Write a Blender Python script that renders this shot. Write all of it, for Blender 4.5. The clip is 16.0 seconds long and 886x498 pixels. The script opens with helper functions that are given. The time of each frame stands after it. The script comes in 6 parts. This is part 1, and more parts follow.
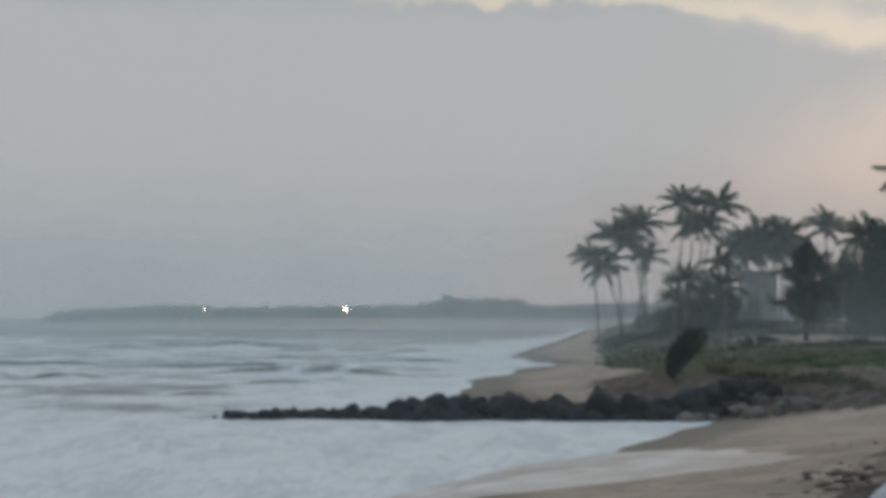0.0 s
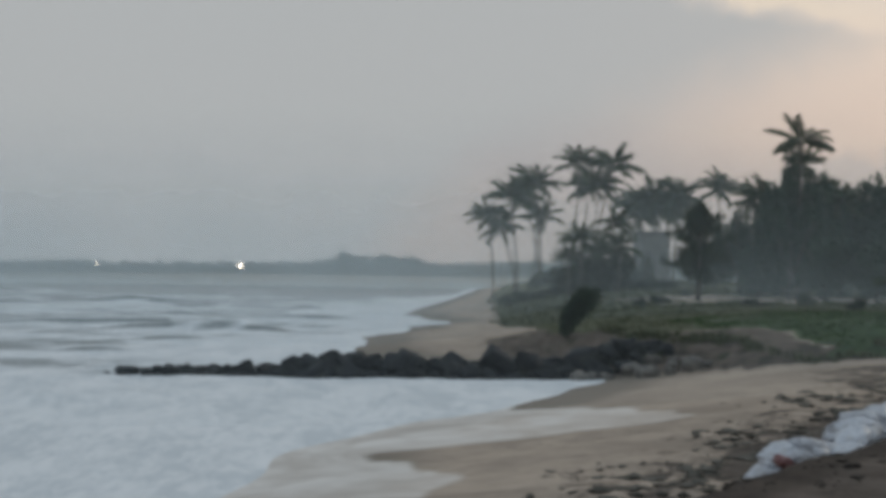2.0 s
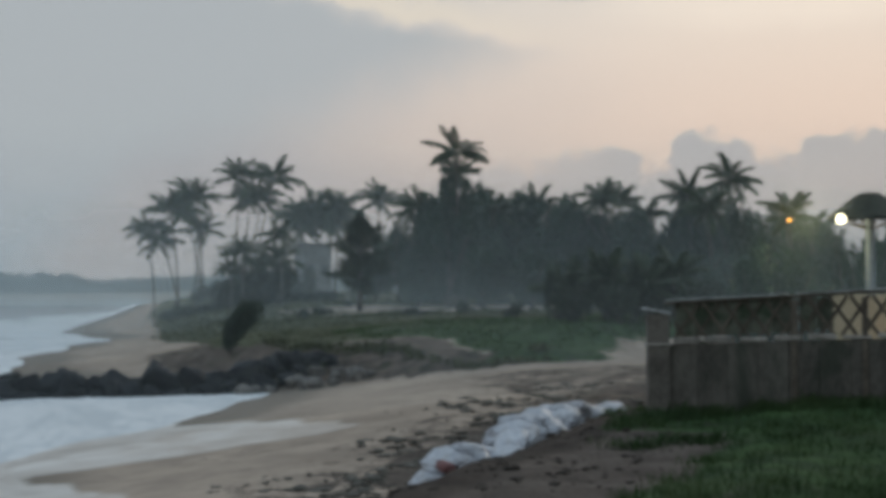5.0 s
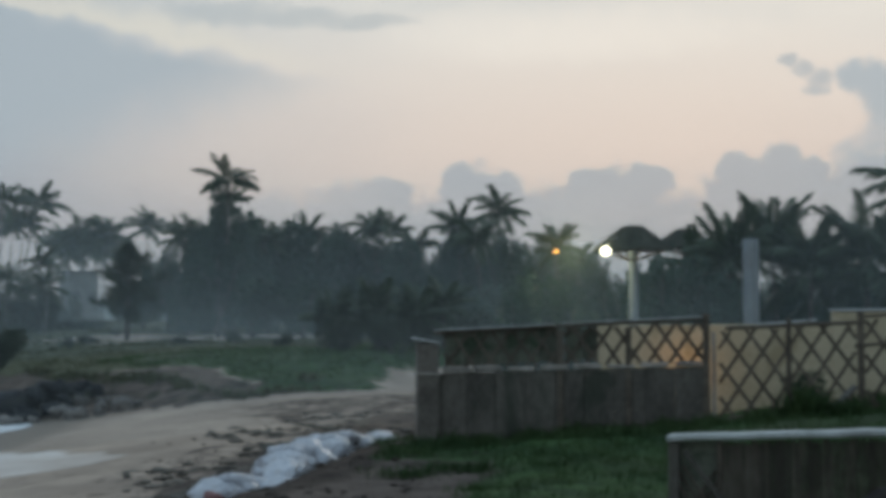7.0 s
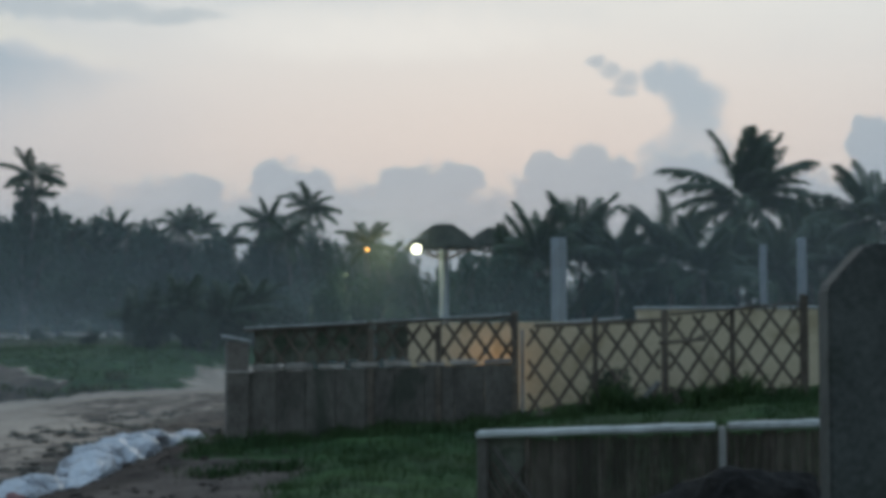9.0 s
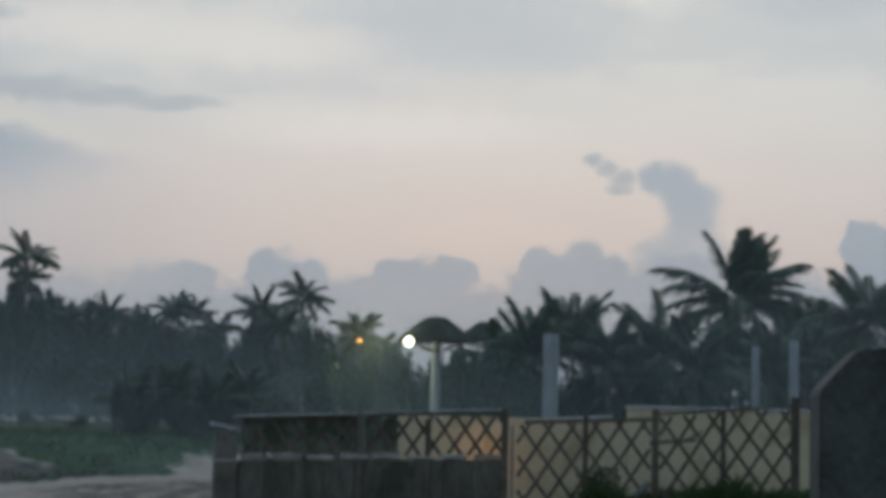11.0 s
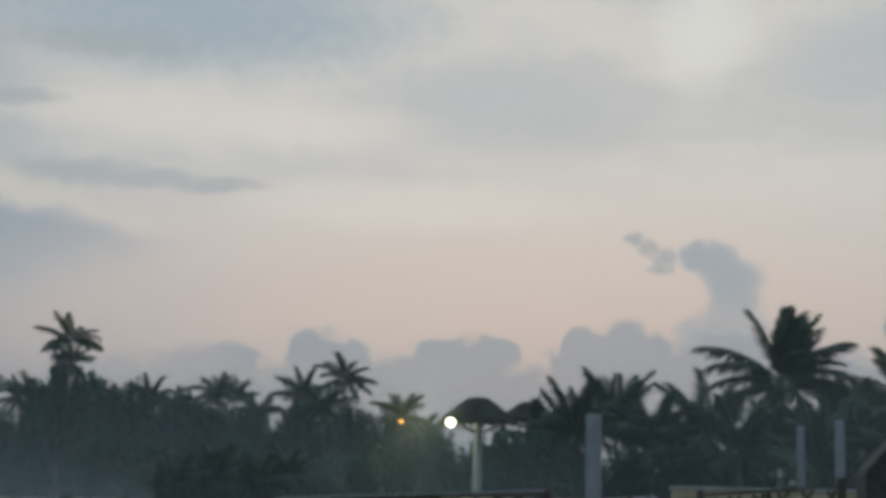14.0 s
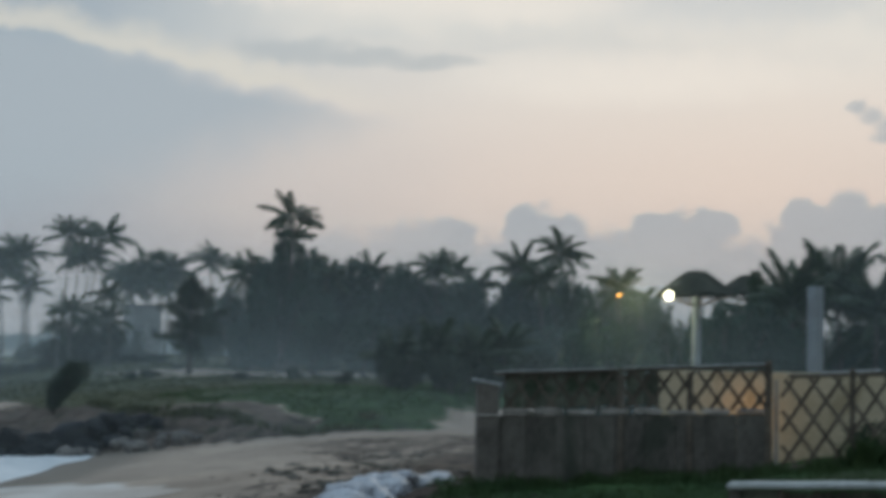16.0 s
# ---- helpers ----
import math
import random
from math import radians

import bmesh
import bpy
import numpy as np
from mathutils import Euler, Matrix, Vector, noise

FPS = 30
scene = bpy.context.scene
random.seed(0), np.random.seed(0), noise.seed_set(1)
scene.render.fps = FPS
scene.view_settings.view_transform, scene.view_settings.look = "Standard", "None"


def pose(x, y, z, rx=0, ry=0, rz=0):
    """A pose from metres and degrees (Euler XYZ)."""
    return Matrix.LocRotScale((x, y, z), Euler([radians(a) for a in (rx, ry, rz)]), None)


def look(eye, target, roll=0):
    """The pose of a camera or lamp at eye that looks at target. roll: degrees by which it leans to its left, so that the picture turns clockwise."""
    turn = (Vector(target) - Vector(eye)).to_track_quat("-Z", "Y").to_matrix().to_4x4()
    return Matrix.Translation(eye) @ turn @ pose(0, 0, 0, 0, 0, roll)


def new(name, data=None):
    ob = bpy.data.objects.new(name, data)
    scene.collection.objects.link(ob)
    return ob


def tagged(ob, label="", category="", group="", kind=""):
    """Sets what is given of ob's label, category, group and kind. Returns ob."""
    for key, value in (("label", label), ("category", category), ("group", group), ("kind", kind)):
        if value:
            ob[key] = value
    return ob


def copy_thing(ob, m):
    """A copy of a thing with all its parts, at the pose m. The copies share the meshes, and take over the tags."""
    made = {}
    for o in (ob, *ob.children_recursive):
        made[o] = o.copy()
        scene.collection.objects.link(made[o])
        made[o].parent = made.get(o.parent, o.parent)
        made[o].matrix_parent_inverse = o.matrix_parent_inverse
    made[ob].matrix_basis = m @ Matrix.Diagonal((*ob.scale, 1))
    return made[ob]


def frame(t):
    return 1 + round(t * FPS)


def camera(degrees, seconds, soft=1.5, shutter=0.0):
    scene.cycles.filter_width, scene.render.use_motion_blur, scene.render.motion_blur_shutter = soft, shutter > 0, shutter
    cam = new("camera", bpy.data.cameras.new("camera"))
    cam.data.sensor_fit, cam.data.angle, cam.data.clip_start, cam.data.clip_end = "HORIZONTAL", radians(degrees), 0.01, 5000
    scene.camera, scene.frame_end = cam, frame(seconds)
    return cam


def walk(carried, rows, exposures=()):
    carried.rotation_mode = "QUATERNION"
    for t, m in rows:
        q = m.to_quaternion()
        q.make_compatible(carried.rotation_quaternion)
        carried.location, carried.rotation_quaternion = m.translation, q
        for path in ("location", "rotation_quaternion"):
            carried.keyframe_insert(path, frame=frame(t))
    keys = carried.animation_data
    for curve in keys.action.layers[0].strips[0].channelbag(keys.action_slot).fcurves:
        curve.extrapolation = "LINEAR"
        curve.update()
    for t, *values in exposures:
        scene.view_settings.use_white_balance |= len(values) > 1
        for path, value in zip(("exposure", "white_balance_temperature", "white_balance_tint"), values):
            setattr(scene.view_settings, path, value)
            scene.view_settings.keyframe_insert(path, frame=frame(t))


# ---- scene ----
# The viewing spot: a raised terrace above the beach, x to the right, y along the first view, sea level at z = 0.
EYE = Vector((0.0, 0.0, 4.5))
cam = camera(29.29, 16.0, soft=4.7, shutter=0.5)
TURNS = [  # seconds, heading, tilt and lean in degrees
    (0.0, 0.03, 2.38, 0.27),
    (0.5, -0.30, 2.04, 0.52),
    (1.0, -0.20, 1.32, 0.56),
    (1.5, 1.59, 1.09, 0.97),
    (2.0, 3.55, 0.98, 0.86),
    (2.5, 6.01, 1.20, 0.73),
    (3.0, 8.29, 1.37, 0.49),
    (3.2, 9.09, 1.27, 0.50),
    (5.3, 15.91, 1.57, -0.36),
    (5.5, 16.60, 1.67, -0.23),
    (6.0, 18.59, 1.96, -0.31),
    (6.5, 20.45, 2.11, -0.37),
    (7.0, 22.68, 2.39, -0.23),
    (7.5, 25.62, 2.60, -0.39),
    (8.0, 28.43, 2.66, -0.58),
    (8.2, 28.84, 2.69, -0.60),
    (10.3, 29.23, 1.63, 0.63),
    (10.5, 29.24, 2.44, 0.93),
    (11.0, 29.25, 5.44, 1.34),
    (11.5, 29.54, 6.89, 1.53),
    (12.0, 29.57, 7.40, 1.48),
    (12.5, 29.28, 7.77, 1.48),
    (13.0, 28.98, 8.00, 1.50),
    (13.5, 28.21, 8.06, 1.45),
    (14.0, 27.79, 8.12, 1.19),
    (14.5, 27.25, 7.98, 1.23),
    (15.0, 26.06, 7.08, 1.12),
    (15.5, 23.48, 5.46, 1.11),
    (16.0, 20.55, 3.75, 1.06),
]


def gaze(heading, tilt, lean):
    a, e = radians(heading), radians(tilt)
    return look(EYE, EYE + 100 * Vector((math.sin(a) * math.cos(e), math.cos(a) * math.cos(e), math.sin(e))), lean)


walk(cam, [(t, gaze(a, e, r)) for t, a, e, r in TURNS], exposures=[  # stops, kelvin, tint
    (0.0, 0.0, 7200, 13), (3.0, 0.0, 7150, 12), (5.5, 0.0, 6650, 9), (8.2, 0.0, 6050, 5), (10.5, 0.03, 5900, 6), (11.2, -0.28, 6100, 8), (12.0, -0.34, 6150, 8), (14.7, -0.34, 6250, 8), (15.5, -0.21, 6250, 8), (16.0, -0.03, 6300, 7)])


# ---------------------------------------------------------------- nodes
class Nodes:
    """Short hand for node trees."""

    def __init__(self, tree):
        self.tree = tree
        tree.nodes.clear()

    def add(self, kind):
        return self.tree.nodes.new(kind)

    def link(self, value, socket):
        if isinstance(value, bpy.types.NodeSocket):
            self.tree.links.new(value, socket)
        elif value is not None:
            socket.default_value = value

    def math(self, op, a, b=None, c=None, clamp=False):
        node = self.add("ShaderNodeMath")
        node.operation, node.use_clamp = op, clamp
        for value, socket in zip((a, b, c), node.inputs):
            self.link(value, socket)
        return node.outputs[0]

    def step(self, value, low, high):
        node = self.add("ShaderNodeMapRange")
        node.interpolation_type = "SMOOTHSTEP"
        for v, socket in zip((value, low, high, 0.0, 1.0), node.inputs):
            self.link(v, socket)
        return node.outputs[0]

    def mix(self, fac, a, b, blend="MIX"):
        node = self.add("ShaderNodeMix")
        node.data_type, node.blend_type = "RGBA", blend
        self.link(fac, node.inputs[0])
        for value, socket in ((a, node.inputs[6]), (b, node.inputs[7])):
            if isinstance(value, tuple) and len(value) == 3:
                value = (*value, 1.0)
            self.link(value, socket)
        return node.outputs[2]

    def noise(self, vector, scale, detail=4.0, rough=0.55, distort=0.0):
        node = self.add("ShaderNodeTexNoise")
        self.link(vector, node.inputs["Vector"])
        node.inputs["Scale"].default_value = scale
        node.inputs["Detail"].default_value = detail
        node.inputs["Roughness"].default_value = rough
        node.inputs["Distortion"].default_value = distort
        return node.outputs["Fac"]

    def field(self, name):
        node = self.add("ShaderNodeAttribute")
        node.attribute_name = name
        return node.outputs["Fac"]

    def combine(self, x, y, z=0.0):
        node = self.add("ShaderNodeCombineXYZ")
        for value, socket in zip((x, y, z), node.inputs):
            self.link(value, socket)
        return node.outputs[0]

    def stretch(self, vector, sx, sy, sz):
        node = self.add("ShaderNodeMapping")
        self.link(vector, node.inputs["Vector"])
        node.inputs["Scale"].default_value = (sx, sy, sz)
        return node.outputs[0]


# ---------------------------------------------------------------- dusk sky
SUN_AZ, SUN_EL = 32.0, 5.0
world = bpy.data.worlds.new("dusk")
scene.world = world
world.use_nodes = True
w = Nodes(world.node_tree)
way_out = w.add("ShaderNodeTexCoord").outputs["Generated"]
sep = w.add("ShaderNodeSeparateXYZ")
w.link(way_out, sep.inputs[0])
az = w.math("MULTIPLY", w.math("ARCTAN2", sep.outputs[0], sep.outputs[1]), 57.2958)
el = w.math("MULTIPLY", w.math("ARCSINE", sep.outputs[2]), 57.2958)
flat = w.combine(az, el)
wob_a = w.math("SUBTRACT", w.noise(flat, 0.55, 4.0, 0.6), 0.5)
wob_b = w.math("SUBTRACT", w.noise(w.combine(el, az, 7.0), 0.6, 4.0, 0.6), 0.5)
soft_n = w.noise(w.combine(w.math("MULTIPLY", az, 0.35), el, 3.0), 0.22, 3.0, 0.5)
az_w = w.math("MULTIPLY_ADD", wob_a, 2.2, az)
el_w = w.math("MULTIPLY_ADD", wob_b, 1.6, el)
# clear sky low in the afterglow, seen only faintly through the cover
sky = w.add("ShaderNodeTexSky")
sky.sky_type, sky.sun_disc = "NISHITA", False
sky.sun_elevation, sky.sun_rotation = radians(SUN_EL), radians(SUN_AZ)
sky.air_density, sky.dust_density = 1.5, 3.0
clear = w.mix(1.0, sky.outputs[0], (0.08, 0.08, 0.08), "MULTIPLY")
# broad glow towards the sunset, grey blue away from it
toward = w.math("COSINE", w.math("MULTIPLY", w.math("SUBTRACT", az, 33.0), 0.01745))
glow = w.step(w.math("MULTIPLY_ADD", soft_n, 0.05, toward), 0.918, 1.012)
low_pink = w.step(el, 9.0, 1.5)
grey = w.mix(low_pink, (0.364, 0.426, 0.486), (0.418, 0.42, 0.45))
cream = w.mix(w.step(el, 12.0, 5.0), (0.78, 0.75, 0.70), (0.715, 0.62, 0.57))
cover = w.mix(glow, grey, cream)
cover = w.mix(w.step(el, 5.0, 1.0), cover, (0.47, 0.45, 0.46))
# thin high veil with streaks
veil = w.noise(w.combine(w.math("MULTIPLY", az_w, 0.3), el_w, 11.0), 0.36, 4.0, 0.55)
veil = w.math("MULTIPLY", w.step(veil, 0.38, 0.72), w.step(el, 7.5, 11.5))
cover = w.mix(w.math("MULTIPLY", veil, 0.4), cover, (0.45, 0.51, 0.55))
# long grey bank over the sea with a lit upper rim, ending in a point
drop = w.math("MULTIPLY", w.math("MAXIMUM", w.math("SUBTRACT", az, 7.0), 0.0), 0.21)
top_edge = w.math("SUBTRACT", w.math("SUBTRACT", 10.5, drop), el_w)
low_edge = w.math("SUBTRACT", el_w, w.math("MULTIPLY_ADD", w.math("SUBTRACT", az, 5.0), w.math("MULTIPLY_ADD", w.step(az, 8.0, 2.0), 0.75, 0.28), 4.6))
bank = w.math("MULTIPLY", w.step(top_edge, -0.15, 0.5), w.step(w.math("MULTIPLY_ADD", soft_n, 2.0, low_edge), -0.5, 2.8))
rim = w.math("MULTIPLY", w.math("MULTIPLY", w.step(top_edge, 0.1, -0.3), w.step(top_edge, -1.5, -0.4)), w.math("MULTIPLY", w.step(az, -5.0, 3.0), w.step(az, 21.0, 13.0)))
cover = w.mix(w.math("MULTIPLY", rim, 0.65), cover, (0.76, 0.71, 0.62))
cover = w.mix(w.math("MULTIPLY", bank, 0.95), cover, (0.405, 0.457, 0.505))
fray = w.math("SUBTRACT", w.noise(flat, 1.9, 5.0, 0.62), 0.5)
az_h = w.math("MULTIPLY_ADD", wob_a, 1.1, az)
el_h = w.math("MULTIPLY_ADD", wob_b, 0.8, el)


def puff(a, e, ra, re):
    """How deep inside an oval cloud of that heading, height and size a direction lies."""
    da = w.math("DIVIDE", w.math("SUBTRACT", az_h, a), ra)
    de = w.math("DIVIDE", w.math("SUBTRACT", el_h, e), re)
    return w.math("SUBTRACT", 1.0, w.math("MULTIPLY_ADD", da, da, w.math("MULTIPLY", de, de)))


def heap(puffs, sharp, ragged=0.6):
    depth = -9.0
    for p in puffs:
        depth = w.math("MAXIMUM", depth, puff(*p))
    return w.step(w.math("MULTIPLY_ADD", fray, ragged, depth), 0.0, sharp)


low_heap = heap([(19.6, 2.6, 2.6, 2.3), (24.1, 2.6, 1.75, 2.85), (23.3, 4.3, 0.9, 1.15), (24.6, 4.3, 1.1, 0.8), (28.6, 2.6, 2.4, 2.75), (27.8, 4.5, 1.0, 0.7), (29.6, 4.6, 1.0, 0.65),
                 (33.4, 3.0, 2.6, 2.7), (32.6, 4.7, 0.8, 0.95), (34.0, 4.9, 0.9, 1.1), (35.0, 4.6, 0.7, 0.9), (37.3, 3.4, 2.6, 2.4), (41.0, 2.6, 3.6, 2.2), (44.6, 3.2, 2.7, 3.2), (43.4, 5.7, 0.95, 0.95),
                 (20.6, 4.2, 1.1, 0.7), (16.6, 2.8, 2.4, 1.6), (26.5, 2.1, 11.0, 2.6), (38.0, 2.1, 9.0, 3.2)], 0.45, 1.1)
tower = heap([(36.5, 7.95, 0.75, 0.62), (37.1, 7.75, 0.95, 0.85), (37.55, 7.15, 1.15, 0.95), (37.75, 6.4, 1.1, 1.0), (37.5, 5.6, 1.6, 1.1), (36.4, 5.3, 1.0, 0.7)], 0.85, 0.75)
wisp = heap([(34.35, 8.55, 0.5, 0.3), (34.85, 8.25, 0.55, 0.36), (35.35, 7.95, 0.65, 0.42), (35.2, 7.6, 0.6, 0.3)], 1.1, 1.1)
streak = heap([(15.4, 10.3, 2.8, 0.6), (17.6, 10.15, 2.8, 0.42), (19.8, 10.0, 2.4, 0.36), (13.2, 12.6, 2.0, 0.4), (16.2, 14.6, 4.0, 0.6)], 1.0, 1.2)
upper = heap([(19.5, 15.6, 10.0, 2.5)], 1.1, 0.6)
mid_band = heap([(29.5, 12.9, 7.5, 2.3), (42.5, 14.5, 5.0, 2.2)], 1.2, 0.5)
gleam = heap([(36.6, 15.6, 2.2, 2.6)], 1.4, 0.6)
cover = w.mix(w.math("MULTIPLY", mid_band, 0.75), cover, (0.535, 0.575, 0.605))
cover = w.mix(w.math("MULTIPLY", upper, 0.95), cover, (0.42, 0.51, 0.575))
cover = w.mix(w.math("MULTIPLY", heap([(22.0, 12.2, 6.5, 1.1), (17.0, 12.3, 6.0, 1.0), (27.0, 9.6, 8.0, 1.3)], 1.2, 0.8), 0.75), cover, (0.85, 0.79, 0.725))
cover = w.mix(w.math("MULTIPLY", gleam, 0.75), cover, (0.92, 0.91, 0.85))
cover = w.mix(w.math("MULTIPLY", low_heap, w.math("MULTIPLY", w.math("MULTIPLY_ADD", w.step(az, 16.0, 24.0), 0.55, 0.45), w.math("MULTIPLY_ADD", w.step(el, 2.5, 5.0), 0.34, 0.58))), cover, (0.36, 0.42, 0.475))
cover = w.mix(w.math("MULTIPLY", tower, w.math("MULTIPLY_ADD", w.step(el, 4.6, 7.2), 0.42, 0.5)), cover, (0.375, 0.45, 0.51))
cover = w.mix(w.math("MULTIPLY", wisp, 0.85), cover, (0.40, 0.455, 0.50))
cover = w.mix(w.math("MULTIPLY", streak, 0.7), cover, (0.45, 0.49, 0.515))
cover = w.mix(w.math("MULTIPLY", w.step(el, 17.0, 38.0), 0.9), cover, (0.345, 0.46, 0.57))
sky_col = w.mix(0.97, clear, cover)
ground_tint = w.mix(w.step(el, -1.0, -6.0), sky_col, (0.10, 0.10, 0.10))
shine = w.add("ShaderNodeBackground")
w.link(ground_tint, shine.inputs[0])
shine.inputs[1].default_value = 1.0
w.link(shine.outputs[0], w.add("ShaderNodeOutputWorld").inputs[0])

sun = new("sun", bpy.data.lights.new("sun", "SUN"))
sun.data.energy, sun.data.angle, sun.data.color = 0.5, radians(25), (1.0, 0.85, 0.7)
a_, e_ = radians(SUN_AZ), radians(9.0)
sun.matrix_world = look((60 * math.sin(a_), 60 * math.cos(a_), 20.0), (0, 0, 20.0 - 60 * math.tan(e_)))


# ---------------------------------------------------------------- materials
def material(name):
    mat = bpy.data.materials.new(name)
    mat.use_nodes = True
    n = Nodes(mat.node_tree)
    out = n.add("ShaderNodeOutputMaterial")
    bsdf = n.add("ShaderNodeBsdfPrincipled")
    n.link(bsdf.outputs[0], out.inputs[0])
    return mat, n, bsdf, out


def surface(name, dark, light, scale=3.0, rough=0.85, bump=0.3, fine=30.0, stain=None, stain_scale=0.7, per_piece=0.0, space="Object", squash=(1, 1, 1), metal=0.0, depth=0.02):
    """A rough natural surface: two scales of variation, stains and relief."""
    mat, n, bsdf, out = material(name)
    coord = n.stretch(n.add("ShaderNodeTexCoord").outputs[space], *squash)
    big = n.noise(coord, scale, 4.0)
    small = n.noise(coord, fine, 3.0, 0.65)
    colour = n.mix(n.step(n.math("MULTIPLY_ADD", small, 0.45, n.math("MULTIPLY", big, 0.65)), 0.35, 0.75), dark, light)
    if stain:
        colour = n.mix(n.math("MULTIPLY", n.step(n.noise(coord, stain_scale, 5.0, 0.65, 0.4), 0.5, 0.68), 0.8), colour, stain)
    if per_piece:
        rnd = n.add("ShaderNodeObjectInfo").outputs["Random"]
        gain = n.math("MULTIPLY_ADD", rnd, 2 * per_piece, 1.0 - per_piece)
        colour = n.mix(1.0, colour, n.combine(gain, gain, gain), "MULTIPLY")
    n.link(colour, bsdf.inputs["Base Color"])
    bsdf.inputs["Roughness"].default_value = rough
    bsdf.inputs["Metallic"].default_value = metal
    bsdf.inputs["Specular IOR Level"].default_value = 0.25 if rough > 0.6 else 0.5
    if bump:
        node = n.add("ShaderNodeBump")
        node.inputs["Strength"].default_value = bump
        node.inputs["Distance"].default_value = depth
        n.link(n.math("MULTIPLY_ADD", small, 0.5, big), node.inputs["Height"])
        n.link(node.outputs[0], bsdf.inputs["Normal"])
    return mat


def leaf_material(name, dark, light, thin=0.3, gloss=0.5):
    mat, n, bsdf, out = material(name)
    geo = n.add("ShaderNodeNewGeometry")
    obj = n.add("ShaderNodeObjectInfo")
    coord = n.add("ShaderNodeTexCoord").outputs["Object"]
    mixv = n.math("MULTIPLY_ADD", geo.outputs["Random Per Island"], 0.35, n.math("MULTIPLY_ADD", obj.outputs["Random"], 0.25, n.math("MULTIPLY", n.step(n.noise(coord, 0.6, 4.0), 0.36, 0.64), 0.4)))
    colour = n.mix(mixv, dark, light)
    n.link(colour, bsdf.inputs["Base Color"])
    bsdf.inputs["Roughness"].default_value = gloss
    bsdf.inputs["Specular IOR Level"].default_value = 0.15 if gloss > 0.65 else 0.5
    lucent = n.add("ShaderNodeBsdfTranslucent")
    n.link(colour, lucent.inputs[0])
    both = n.add("ShaderNodeMixShader")
    both.inputs[0].default_value = thin
    n.link(bsdf.outputs[0], both.inputs[1])
    n.link(lucent.outputs[0], both.inputs[2])
    n.link(both.outputs[0], out.inputs[0])
    return mat


def lamp_material(name, colour, strength):
    mat, n, bsdf, out = material(name)
    glow_node = n.add("ShaderNodeEmission")
    glow_node.inputs[0].default_value = (*colour, 1.0)
    glow_node.inputs[1].default_value = strength
    n.link(glow_node.outputs[0], out.inputs[0])
    return mat


